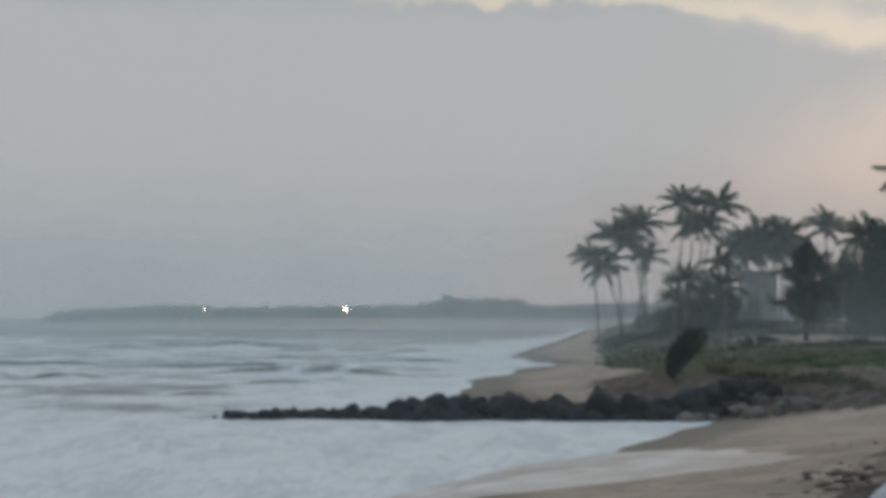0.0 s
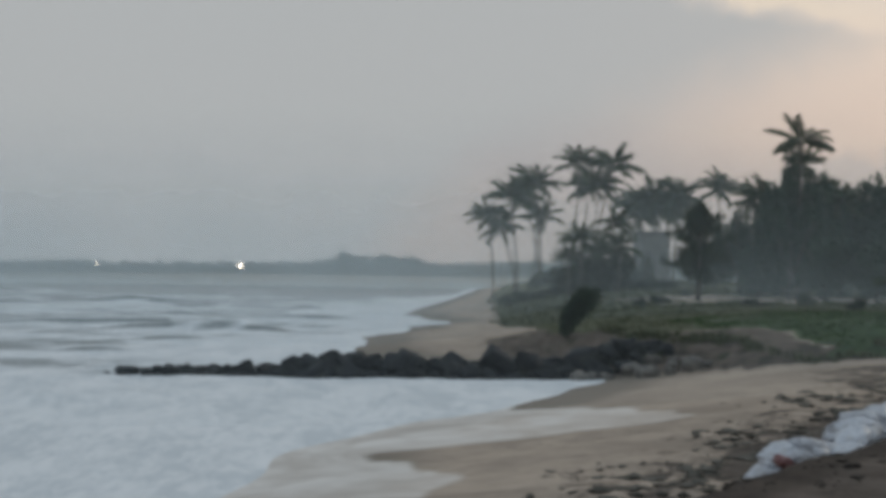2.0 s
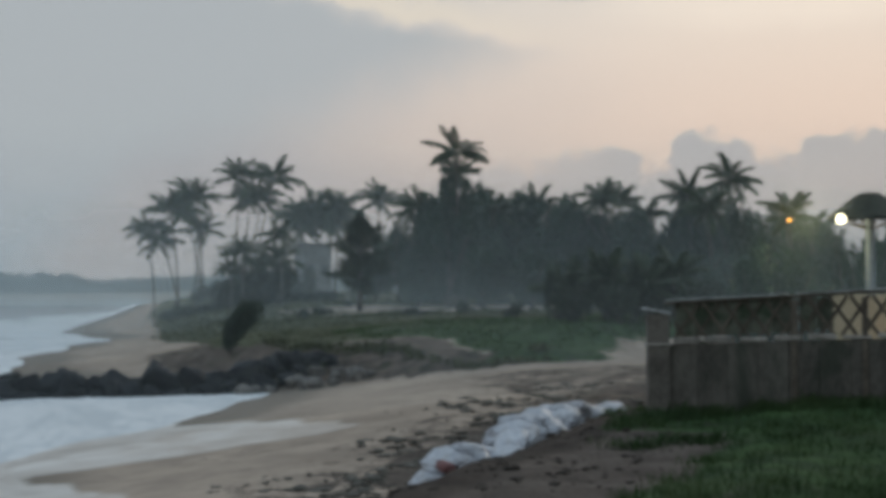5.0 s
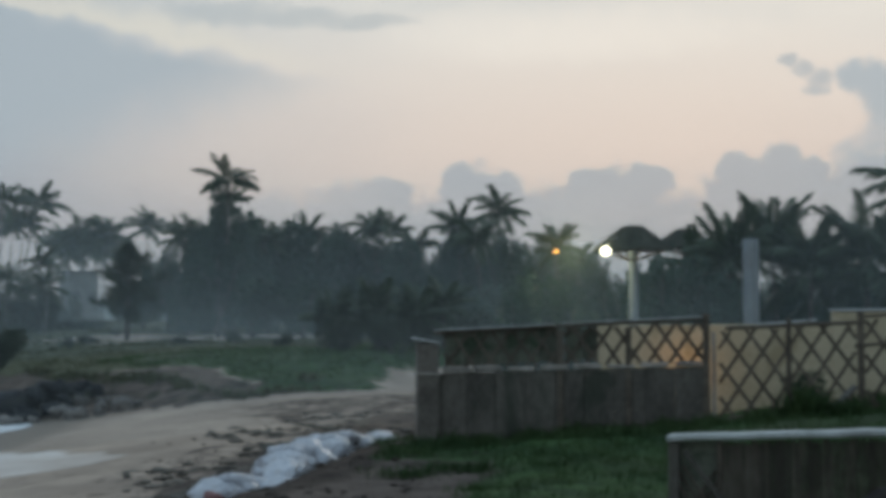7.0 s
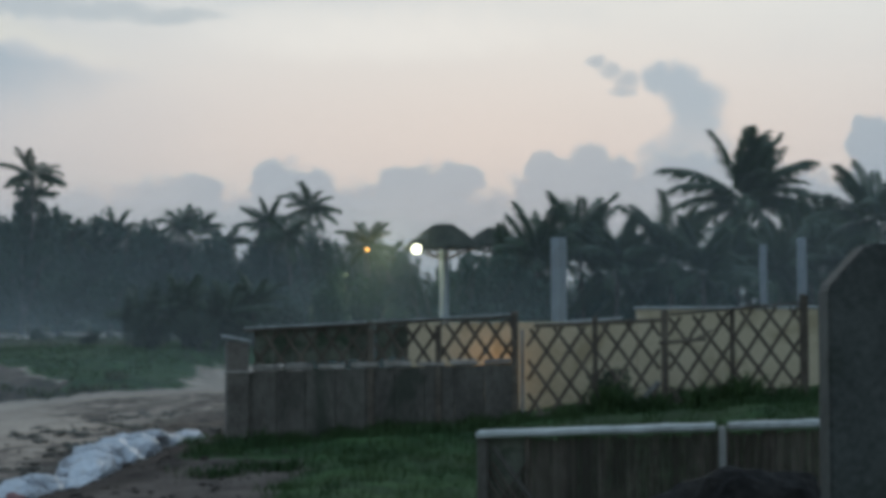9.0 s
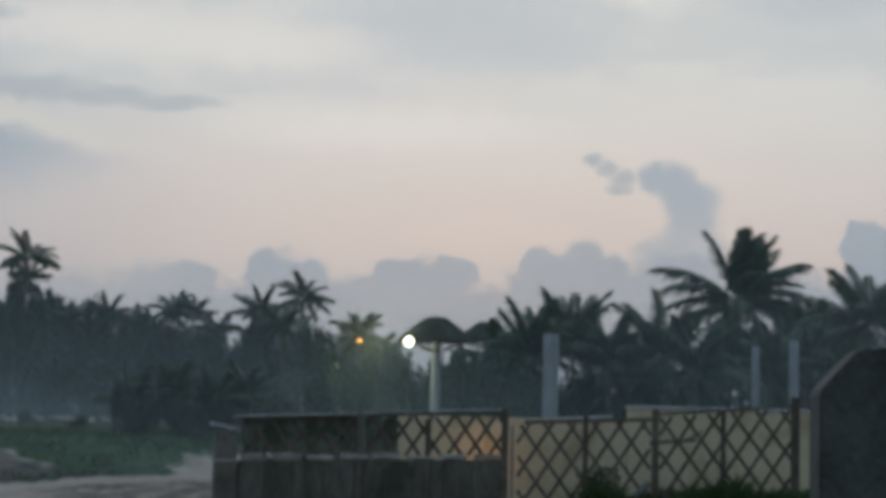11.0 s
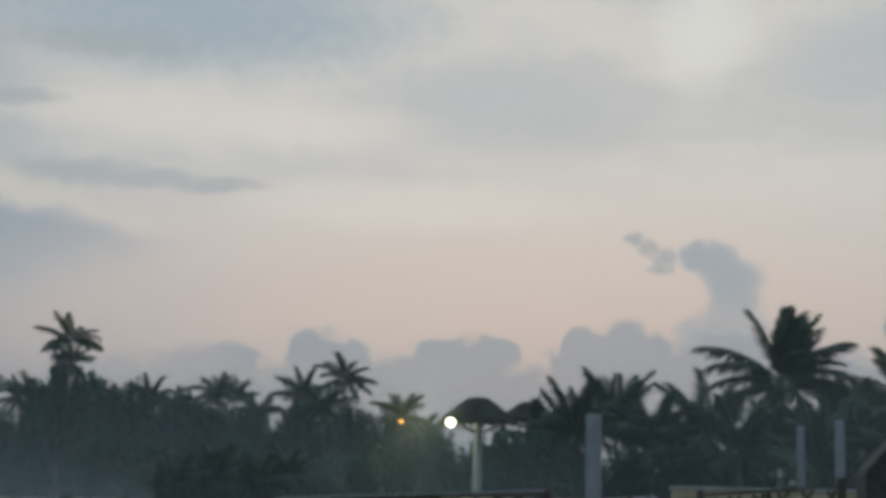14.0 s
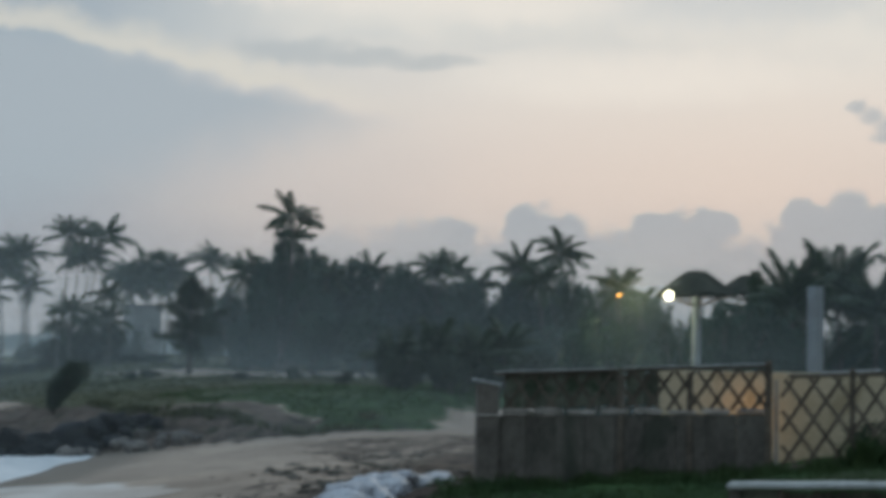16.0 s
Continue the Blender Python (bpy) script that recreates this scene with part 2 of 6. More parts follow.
def ground_material():
    """Sand, wet where the swash runs, brown soil on the scarps and turf under the grass."""
    mat, n, bsdf, out = material("beach_ground")
    pos = n.add("ShaderNodeNewGeometry").outputs["Position"]
    zone = {}
    for key in ("turf", "soil", "wet", "film_sheen", "scarp"):
        zone[key] = n.field(key)
    big, mid, fine = n.noise(pos, 0.18, 5.0), n.noise(pos, 1.3, 4.0, 0.6), n.noise(pos, 14.0, 3.0, 0.7)
    sand = n.mix(n.step(n.math("MULTIPLY_ADD", mid, 0.5, n.math("MULTIPLY", big, 0.6)), 0.35, 0.75), (0.365, 0.288, 0.232), (0.54, 0.428, 0.345))
    sand = n.mix(n.math("MULTIPLY", n.step(n.noise(pos, 0.9, 6.0, 0.7), 0.55, 0.70), 0.65), sand, (0.15, 0.122, 0.102))
    sand = n.mix(n.math("MULTIPLY", n.step(n.noise(pos, 0.28, 5.0, 0.6, 0.6), 0.46, 0.62), 0.45), sand, (0.27, 0.215, 0.175))
    grit = n.step(n.math("MULTIPLY_ADD", fine, 0.5, n.math("MULTIPLY", mid, 0.7)), 0.4, 0.75)
    soil = n.mix(n.step(zone["soil"], 0.82, 0.97), n.mix(grit, (0.048, 0.038, 0.033), (0.135, 0.108, 0.092)), n.mix(grit, (0.015, 0.012, 0.011), (0.058, 0.045, 0.038)))
    clay = n.mix(n.step(n.math("MULTIPLY_ADD", fine, 0.35, n.math("MULTIPLY", mid, 0.8)), 0.42, 0.75), (0.048, 0.038, 0.031), (0.175, 0.132, 0.106))
    clay = n.mix(n.math("MULTIPLY", n.step(n.noise(pos, 0.55, 5.0, 0.7), 0.52, 0.66), 0.8), clay, (0.045, 0.05, 0.028))
    soil = n.mix(zone["scarp"], soil, clay)
    turf = n.mix(n.step(n.math("MULTIPLY_ADD", fine, 0.3, mid), 0.5, 0.8), (0.024, 0.056, 0.020), (0.055, 0.108, 0.036))
    turf = n.mix(n.math("MULTIPLY", n.step(n.noise(pos, 0.3, 5.0, 0.65), 0.50, 0.68), 0.5), turf, (0.070, 0.068, 0.042))
    turf = n.mix(n.math("MULTIPLY", n.step(n.noise(pos, 0.85, 5.0, 0.7), 0.52, 0.68), 0.65), turf, (0.030, 0.034, 0.020))
    sep_p = n.add("ShaderNodeSeparateXYZ")
    n.link(pos, sep_p.inputs[0])
    lush = n.math("MULTIPLY", n.step(n.math("MULTIPLY_ADD", mid, 6.0, sep_p.outputs[0]), 20.5, 24.5), n.step(sep_p.outputs[1], 96.0, 84.0))
    turf = n.mix(n.math("MULTIPLY", n.step(sep_p.outputs[1], 50.0, 60.0), n.math("MULTIPLY_ADD", lush, -0.75, 0.75)), turf, n.mix(mid, (0.075, 0.078, 0.044), (0.140, 0.130, 0.080)))
    ragged = n.math("MULTIPLY_ADD", n.math("SUBTRACT", n.noise(pos, 0.7, 5.0, 0.65), 0.5), 1.1, 0.0)
    clods = n.math("MULTIPLY", n.math("SUBTRACT", n.noise(pos, 1.0, 6.0, 0.72), 0.5), 2.2)
    colour = n.mix(n.step(n.math("MULTIPLY_ADD", clods, n.math("SUBTRACT", 1.1, zone["soil"]), zone["soil"]), 0.36, 0.62), sand, soil)
    colour = n.mix(n.step(n.math("ADD", zone["turf"], ragged), 0.35, 0.6), colour, turf)
    wet = n.step(n.math("MULTIPLY_ADD", ragged, 0.25, zone["wet"]), 0.3, 0.75)
    film_sheen = n.step(n.math("MULTIPLY_ADD", ragged, 0.45, zone["film_sheen"]), 0.25, 0.75)
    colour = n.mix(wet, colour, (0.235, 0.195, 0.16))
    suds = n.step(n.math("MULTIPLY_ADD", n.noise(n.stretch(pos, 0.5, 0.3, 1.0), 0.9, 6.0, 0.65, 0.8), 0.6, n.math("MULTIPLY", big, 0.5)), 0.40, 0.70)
    # beige stands in for sky reflected on the water sheet, paler suds for foam
    colour = n.mix(n.math("MULTIPLY", film_sheen, n.math("MULTIPLY_ADD", suds, 0.45, 0.5)), colour, n.mix(suds, (0.62, 0.525, 0.455), (0.82, 0.765, 0.72)))
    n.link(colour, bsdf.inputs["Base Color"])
    n.link(n.math("MULTIPLY_ADD", film_sheen, -0.42, n.math("MULTIPLY_ADD", wet, -0.12, 0.92)), bsdf.inputs["Roughness"])
    n.link(n.math("MULTIPLY_ADD", film_sheen, 0.35, 0.15), bsdf.inputs["Specular IOR Level"])
    wet = n.math("MAXIMUM", n.math("MULTIPLY", wet, 0.8), film_sheen)
    node = n.add("ShaderNodeBump")
    n.link(n.math("MULTIPLY_ADD", wet, -0.49, 0.5), node.inputs["Strength"])
    node.inputs["Distance"].default_value = 0.12
    n.link(n.math("MULTIPLY_ADD", fine, 0.25, mid), node.inputs["Height"])
    n.link(node.outputs[0], bsdf.inputs["Normal"])
    return mat


def sea_material():
    mat, n, bsdf, out = material("sea_water")
    pos = n.add("ShaderNodeNewGeometry").outputs["Position"]
    foam_zone = n.field("foam")
    lace = n.noise(n.stretch(pos, 0.26, 0.12, 1.0), 0.9, 7.0, 0.66, 1.0)
    drift = n.noise(n.stretch(pos, 0.07, 0.07, 1.0), 0.6, 5.0, 0.6, 0.5)
    total = n.math("ADD", foam_zone, n.math("MULTIPLY_ADD", lace, 1.7, n.math("MULTIPLY", drift, 1.3)))
    foam = n.step(total, 1.38, 2.15)
    fleck = n.noise(n.stretch(pos, 0.8, 0.22, 1.0), 0.55, 6.0, 0.66, 0.5)
    fleck = n.math("MULTIPLY_ADD", n.noise(n.stretch(pos, 2.6, 0.55, 1.0), 0.9, 4.0, 0.7, 0.6), 0.45, n.math("MULTIPLY", fleck, 0.55))
    froth_col = n.mix(n.step(fleck, 0.40, 0.58), (0.68, 0.71, 0.735), (0.87, 0.878, 0.89))
    colour = n.mix(foam, (0.115, 0.140, 0.145), froth_col)
    n.link(colour, bsdf.inputs["Base Color"])
    n.link(n.math("MULTIPLY_ADD", foam, 0.45, 0.3), bsdf.inputs["Roughness"])
    bsdf.inputs["IOR"].default_value = 1.33
    node = n.add("ShaderNodeBump")
    node.inputs["Strength"].default_value = 0.6
    node.inputs["Distance"].default_value = 0.25
    n.link(n.math("MULTIPLY_ADD", lace, 0.8, n.noise(n.stretch(pos, 0.5, 0.4, 1.0), 1.4, 4.0)), node.inputs["Height"])
    n.link(node.outputs[0], bsdf.inputs["Normal"])
    return mat


def haze_material(name, thick, fade_low, fade_high, shore_x, end_x, grain):
    """Thin salt spray: mostly clear, thinning with height."""
    mat, n, bsdf, out = material(name)
    pos = n.add("ShaderNodeNewGeometry").outputs["Position"]
    sep_z = n.add("ShaderNodeSeparateXYZ")
    n.link(pos, sep_z.inputs[0])
    fade = n.step(sep_z.outputs[2], fade_high, fade_low)
    puffs = n.math("MULTIPLY_ADD", n.noise(n.stretch(pos, 1.0, 1.0, 2.5), grain, 4.0, 0.6), 1.2, 0.4)
    if shore_x is not None:
        fade = n.math("MULTIPLY", fade, n.step(sep_z.outputs[0], shore_x, shore_x + 0.6 / grain))
    if end_x is not None:
        fade = n.math("MULTIPLY", fade, n.step(sep_z.outputs[0], end_x, end_x - 0.45 / grain))
    density = n.math("MULTIPLY", n.math("MULTIPLY", fade, puffs), thick)
    front, back, clear_bsdf = n.add("ShaderNodeBsdfDiffuse"), n.add("ShaderNodeBsdfTranslucent"), n.add("ShaderNodeBsdfTransparent")
    for node in (front, back):
        node.inputs[0].default_value = (0.72, 0.86, 0.93, 1.0)
    both, veil_mix = n.add("ShaderNodeMixShader"), n.add("ShaderNodeMixShader")
    n.link(front.outputs[0], both.inputs[1])
    n.link(back.outputs[0], both.inputs[2])
    n.link(density, veil_mix.inputs[0])
    n.link(clear_bsdf.outputs[0], veil_mix.inputs[1])
    n.link(both.outputs[0], veil_mix.inputs[2])
    n.link(veil_mix.outputs[0], out.inputs[0])
    return mat


M = dict(
    ground=ground_material(),
    sea=sea_material(),
    rock=surface("basalt", (0.008, 0.010, 0.013), (0.028, 0.031, 0.037), 1.6, 0.7, 0.7, 14.0, (0.03, 0.032, 0.028), 1.2, 0.3, depth=0.08),
    pale_rock=surface("pale_stone", (0.10, 0.095, 0.09), (0.26, 0.24, 0.22), 2.0, 0.85, 0.6, 16.0, per_piece=0.3, depth=0.06),
    frond=leaf_material("palm_leaf", (0.020, 0.040, 0.020), (0.055, 0.088, 0.036), 0.22),
    dry_frond=leaf_material("dry_palm_leaf", (0.08, 0.06, 0.035), (0.17, 0.13, 0.07), 0.2, 0.7),
    leaf=leaf_material("broad_leaf", (0.012, 0.037, 0.025), (0.034, 0.080, 0.044), 0.2),
    dark_leaf=leaf_material("shrub_leaf", (0.016, 0.030, 0.020), (0.046, 0.070, 0.040), 0.1, 0.7),
    grass=leaf_material("grass_blade", (0.036, 0.072, 0.021), (0.066, 0.124, 0.034), 0.4, 0.85),
    olive_grass=leaf_material("olive_grass_blade", (0.052, 0.066, 0.032), (0.125, 0.132, 0.066), 0.35, 0.85),
    dune_grass=leaf_material("dune_grass_blade", (0.022, 0.050, 0.020), (0.085, 0.125, 0.050), 0.25, 0.8),
    bark=surface("palm_bark", (0.05, 0.045, 0.04), (0.17, 0.155, 0.135), 1.5, 0.9, 0.6, 9.0, squash=(1, 1, 3)),
    concrete=surface("weathered_concrete", (0.20, 0.195, 0.185), (0.33, 0.32, 0.30), 1.2, 0.9, 0.35, 22.0, (0.11, 0.105, 0.095), 0.8, 0.1),
    dark_concrete=surface("mossy_concrete", (0.066, 0.060, 0.052), (0.160, 0.146, 0.126), 1.4, 0.92, 0.5, 18.0, (0.036, 0.042, 0.032), 1.0, 0.25, squash=(1, 1, 0.4)),
    brown_concrete=surface("stained_brown_concrete", (0.088, 0.078, 0.068), (0.22, 0.198, 0.172), 1.3, 0.92, 0.4, 20.0, (0.050, 0.048, 0.038), 1.0),
    board=surface("stand_in_board", (0.085, 0.094, 0.072), (0.185, 0.188, 0.150), 1.8, 0.92, 0.4, 16.0, (0.025, 0.045, 0.024), 1.3, 0.3),
    moss=surface("dark_mossy_render", (0.038, 0.042, 0.040), (0.105, 0.108, 0.102), 1.4, 0.92, 0.4, 18.0, (0.03, 0.036, 0.026), 1.0),
    cap=surface("whitewashed_cap", (0.37, 0.385, 0.375), (0.58, 0.595, 0.585), 2.0, 0.85, 0.3, 20.0, (0.22, 0.21, 0.19), 1.5),
    ledge=surface("worn_ledge", (0.26, 0.24, 0.215), (0.43, 0.395, 0.355), 2.0, 0.9, 0.4, 20.0, (0.14, 0.13, 0.11), 1.6, 0.2),
    pillar=surface("grey_plaster", (0.22, 0.25, 0.27), (0.34, 0.37, 0.39), 1.5, 0.85, 0.2, 20.0, (0.25, 0.26, 0.27), 1.0),
    yellow=surface("ochre_plaster", (0.49, 0.415, 0.285), (0.61, 0.525, 0.38), 0.9, 0.9, 0.2, 16.0, (0.32, 0.26, 0.16), 0.7),
    lattice=surface("weathered_lattice", (0.075, 0.062, 0.050), (0.175, 0.148, 0.118), 2.0, 0.9, 0.4, 20.0, per_piece=0.2),
    slat=surface("reed_screen", (0.060, 0.048, 0.040), (0.150, 0.125, 0.105), 2.5, 0.9, 0.4, 20.0, (0.04, 0.034, 0.029), 1.4, per_piece=0.22, squash=(1, 1, 0.2)),
    thatch=surface("thatch", (0.03, 0.035, 0.028), (0.10, 0.10, 0.075), 2.0, 0.95, 0.8, 16.0, squash=(1, 1, 0.4), depth=0.06),
    sack=surface("white_plastic_sack", (0.40, 0.42, 0.47), (0.62, 0.63, 0.67), 2.0, 0.5, 0.5, 12.0, (0.42, 0.40, 0.40), 1.5, 0.12),
    spoil=surface("dark_earth", (0.012, 0.011, 0.011), (0.045, 0.04, 0.036), 2.0, 0.95, 0.8, 14.0, depth=0.05),
    clod=surface("loose_earth", (0.030, 0.025, 0.021), (0.095, 0.078, 0.066), 2.0, 0.95, 0.8, 14.0, depth=0.05),
    red=surface("red_plastic", (0.20, 0.085, 0.085), (0.30, 0.15, 0.145), 3.0, 0.5, 0.3),
    litter=leaf_material("washed_up_litter", (0.045, 0.042, 0.034), (0.27, 0.25, 0.22), 0.0, 0.9),
    far_forest=surface("far_forest", (0.03, 0.042, 0.04), (0.07, 0.088, 0.08), 0.02, 0.95, 0.0, 0.15),
    house=surface("pale_render", (0.20, 0.205, 0.205), (0.29, 0.295, 0.295), 0.6, 0.9, 0.1),
    tin=surface("grey_roof_sheet", (0.12, 0.13, 0.14), (0.20, 0.21, 0.22), 0.8, 0.6, 0.2),
    metal=surface("galvanised_pole", (0.18, 0.19, 0.20), (0.28, 0.29, 0.30), 3.0, 0.5, 0.1, metal=0.6),
    white_lamp=lamp_material("white_lamp_glow", (1.0, 0.95, 0.66), 7.0),
    far_lamp=lamp_material("far_lamp_glow", (1.0, 0.93, 0.80), 7.0),
    small_lamp=lamp_material("small_lamp_glow", (1.0, 0.95, 0.85), 2.0),
    orange_lamp=lamp_material("orange_lamp_glow", (1.0, 0.42, 0.07), 4.0),
)


# ---------------------------------------------------------------- mesh helpers
def mesh_of(name, verts, faces, mat, smooth=False):
    me = bpy.data.meshes.new(name)
    me.from_pydata([tuple(v) for v in verts], [], faces)
    me.materials.append(mat)
    if smooth:
        me.shade_smooth()
    me.update()
    return me


def part(name, bm, mat, parent=None, label="", smooth=False):
    """Links a bmesh as one mesh object under a thing or a part."""
    me = bpy.data.meshes.new(name)
    bm.to_mesh(me)
    bm.free()
    me.materials.append(mat)
    if smooth:
        me.shade_smooth()
    ob = new(name, me)
    if parent:
        ob.parent = parent
    return tagged(ob, label)


def piece(name, me, parent, m, label=""):
    ob = new(name, me)
    ob.parent = parent
    ob.matrix_basis = m
    return tagged(ob, label)


def base(name, x, y, z, rz=0.0, label="", category="", group="", kind=""):
    ob = new(name)
    ob.empty_display_size = 0.2
    ob.matrix_basis = pose(x, y, z, 0, 0, rz)
    return tagged(ob, label, category, group, kind)


def block(sx, sy, sz, x=0.0, y=0.0, z=0.0, bevel=0.012, rough=0.0, cuts=0, seed=0, turn=None):
    """A box with worn edges whose bottom centre is at x, y, z."""
    bm = bmesh.new()
    bmesh.ops.create_cube(bm, size=1.0)
    bmesh.ops.scale(bm, vec=(sx, sy, sz), verts=bm.verts)
    if bevel:
        bmesh.ops.bevel(bm, geom=bm.edges[:], offset=min(bevel, 0.3 * min(sx, sy, sz)), segments=1, affect="EDGES", profile=0.6)
    if cuts:
        bmesh.ops.subdivide_edges(bm, edges=bm.edges[:], cuts=cuts, use_grid_fill=True)
    if rough:
        for v in bm.verts:
            v.co += rough * noise.noise_vector(v.co * 2.3 + Vector((seed, 0, 0)))
    bmesh.ops.translate(bm, vec=(0, 0, sz / 2), verts=bm.verts)
    if turn:
        bmesh.ops.transform(bm, matrix=turn, verts=bm.verts)
    bmesh.ops.translate(bm, vec=(x, y, z), verts=bm.verts)
    return bm


def tube(points, radii, sides=8):
    """A tapered tube along points."""
    bm = bmesh.new()
    rings = []
    for i, (p, r) in enumerate(zip(points, radii)):
        p = Vector(p)
        d = (Vector(points[min(i + 1, len(points) - 1)]) - Vector(points[max(i - 1, 0)])).normalized()
        side = d.orthogonal().normalized() if abs(d.z) < 0.9 else (Vector((1, 0, 0)) - d * d.x).normalized()
        up = d.cross(side)
        rings.append([bm.verts.new(p + r * (math.cos(k * math.tau / sides) * side + math.sin(k * math.tau / sides) * up)) for k in range(sides)])
    for a, b in zip(rings, rings[1:]):
        for k in range(sides):
            bm.faces.new((a[k], a[(k + 1) % sides], b[(k + 1) % sides], b[k]))
    bm.faces.new(rings[0][::-1])
    bm.faces.new(rings[-1])
    bmesh.ops.recalc_face_normals(bm, faces=bm.faces)
    return bm


def boulder(seed, flat=0.75, detail=3, rugged=0.35):
    bm = bmesh.new()
    bmesh.ops.create_icosphere(bm, subdivisions=detail, radius=1.0)
    off = Vector((seed * 3.1, seed * 1.7, 0))
    for v in bm.verts:
        n1 = noise.noise(v.co * 1.1 + off)
        n2 = noise.cell(v.co * 1.6 + off)
        n3 = noise.noise(v.co * 4.0 + off)
        v.co *= 1.0 + rugged * n1 + 0.16 * (n2 - 0.5) + 0.08 * n3
        v.co.z *= flat
    return bm


# ---------------------------------------------------------------- ground and sea
SHORE_Y = (-3000, -60, 0, 24, 36, 42, 53, 61, 68, 72, 76, 79, 85, 109, 137, 172, 186, 205, 250, 350, 600, 1000, 1400, 1500, 1600)
SHORE_X = (-160, -34, -15, -6, -2.5, -1, 2, 6, 9.6, 11.4, 12.0, 9.0, 3, 0.3, 4, 11, 9, 7.5, 12, 23, 48, 88, 126, -330, -360)
BANK_Y = (-3000, 66, 69, 72, 76, 79, 84, 92, 105, 130, 170, 240, 400, 1500)
BANK_X = (9000, 60, 23, 16.5, 13.2, 10.0, 8.6, 8.2, 9.0, 11.5, 15.5, 20.5, 36, 150)


def ramp(v, low, high):
    t = np.clip((v - low) / (high - low), 0.0, 1.0)
    return t * t * (3 - 2 * t)


def shore(y):
    """Waterline, with the small cusps that the swash leaves."""
    return np.interp(y, SHORE_Y, SHORE_X) + (0.8 * np.sin(y * 0.23 + 1.0) + 0.15 * np.sin(y * 0.7)) * ramp(y, 20, 34) * ramp(y, 260, 150)


def lumps(x, y, size, seed):
    """Smooth uneven ground from a few crossed waves."""
    rng = np.random.RandomState(seed)
    total = 0.0
    for k in range(7):
        a, p = rng.uniform(0, math.tau), rng.uniform(0, math.tau)
        f = math.tau / (size * rng.uniform(0.5, 1.6))
        total = total + np.sin(f * (np.cos(a) * x + np.sin(a) * y) + p + 0.8 * np.sin(f * 0.6 * (np.sin(a) * x - np.cos(a) * y)))
    return total / 7


def land(x, y):
    """Height of the ground, and how much of it is turf, soil or wet sand."""
    x, y = np.asarray(x, float), np.asarray(y, float)
    inland = (x - shore(y)) * 0.88
    z = np.where(inland < 0, np.maximum(0.10 * inland, -3.0), 0.115 * np.minimum(inland, 12.0) + 0.012 * np.clip(inland - 12.0, 0, 25))
    z = z + 0.09 * lumps(x, y, 4.0, 1) * ramp(inland, 3, 10) + 0.05 * lumps(x, y, 1.6, 5) * ramp(inland, 5, 12)
    # grassy bank with a broken edge, rising inland to the palms
    edge = x - np.interp(y, BANK_Y, BANK_X) + 0.9 * lumps(x, y, 7.0, 2)
    bank = ramp(edge, -0.8, 5.5 + 5.0 * ramp(y, 85, 130)) * 0.85 + 0.15 * ramp(edge, -0.5, 0.4)
    deep = ramp(edge, 3, 20)
    field = 1.8 + 1.1 * deep + 0.9 * ramp(y, 95, 235) * (1 - 0.4 * deep) + 0.16 * lumps(x, y, 11.0, 3) + 0.05 * lumps(x, y, 2.5, 4)
    field = field + 0.95 * ramp(y, 160, 215) * ramp(x - 0.12 * (y - 200), 10, 24) * ramp(x, 80, 55)
    field = field + (0.30 * lumps(x, y, 3.2, 12) + 0.22 * lumps(x, y, 1.5, 15)) * ramp(edge, 7, 3) * ramp(y, 105, 92)
    near_field = ramp(y - np.interp(x, (18, 20, 23, 26, 29, 32, 45), (-6, -5, 0, 6, 12, 15, 18)), 60, 68)
    z = z + (np.maximum(field, z) - z) * bank * near_field
    # dune shelf that carries the walls, with its scarp to the beach
    along = (x - 12.5) * 0.847 - (y - 30.6) * 0.532
    across = (x - 5.2) * 0.848 - (y - 22.0) * 0.530 + 0.35 * lumps(x, y, 5.0, 6)
    front = -(x - 12.5) * 0.532 - (y - 30.6) * 0.847
    behind = ramp(y + 0.55 * x, 52, 42)
    shelf = 2.12 + 0.085 * np.clip(along - 0.8, 0, 12) * ramp(np.hypot(x, y), 22, 31) + 0.07 * lumps(x, y, 3.0, 7)
    shelf = shelf + 0.65 * ramp(np.hypot(x, y), 9, 3)
    shelf = shelf + 0.09 * lumps(x, y, 1.4, 8)
    up = ramp(across, -1.1, 1.0) * behind
    z = z + (0.14 * lumps(x, y, 2.2, 9) + 0.16 * lumps(x, y, 5.0, 10)) * ramp(across, -8.5, -4.0) * ramp(y + 0.55 * x, 78, 62) * ramp(y, 24, 30)
    z = z + (np.maximum(shelf, z) - z) * up
    z = z + 4.0 * ramp(y, 1400, 1520) * ramp(inland, 0, 60)
    worn = ramp(x, 10.5, 13) * ramp(x, 20.5, 17) * ramp(y, 92, 84)
    turf = np.maximum(ramp(edge - 4.6 * worn - 2.6 * ramp(x, 15.5, 12.5) * ramp(y, 125, 100), -0.6, 2.2) * near_field, np.maximum(0.95 * ramp(across, 3.0, 4.2), 0.95 * ramp(front, 5.2, 3.6) * ramp(front, -0.6, 0.0) * ramp(along, -0.9, 0.2)) * behind)
    soil = np.maximum(np.maximum(ramp(across, -0.9, 0.0) * behind * (1.0 - 0.26 * ramp(across, 1.1, 2.2)), (0.50 + 0.3 * ramp(across, -4.5, -1.5) * ramp(y, 28, 33)) * ramp(across, -8.5, -4.0) * ramp(y + 0.55 * x, 78, 62) * ramp(y, 22, 28)), 0.75 * ramp(edge, -0.8, 0.6) * near_field * ramp(edge - 4.5 * worn, 7.0, 3.0) * ramp(y, 112, 88))
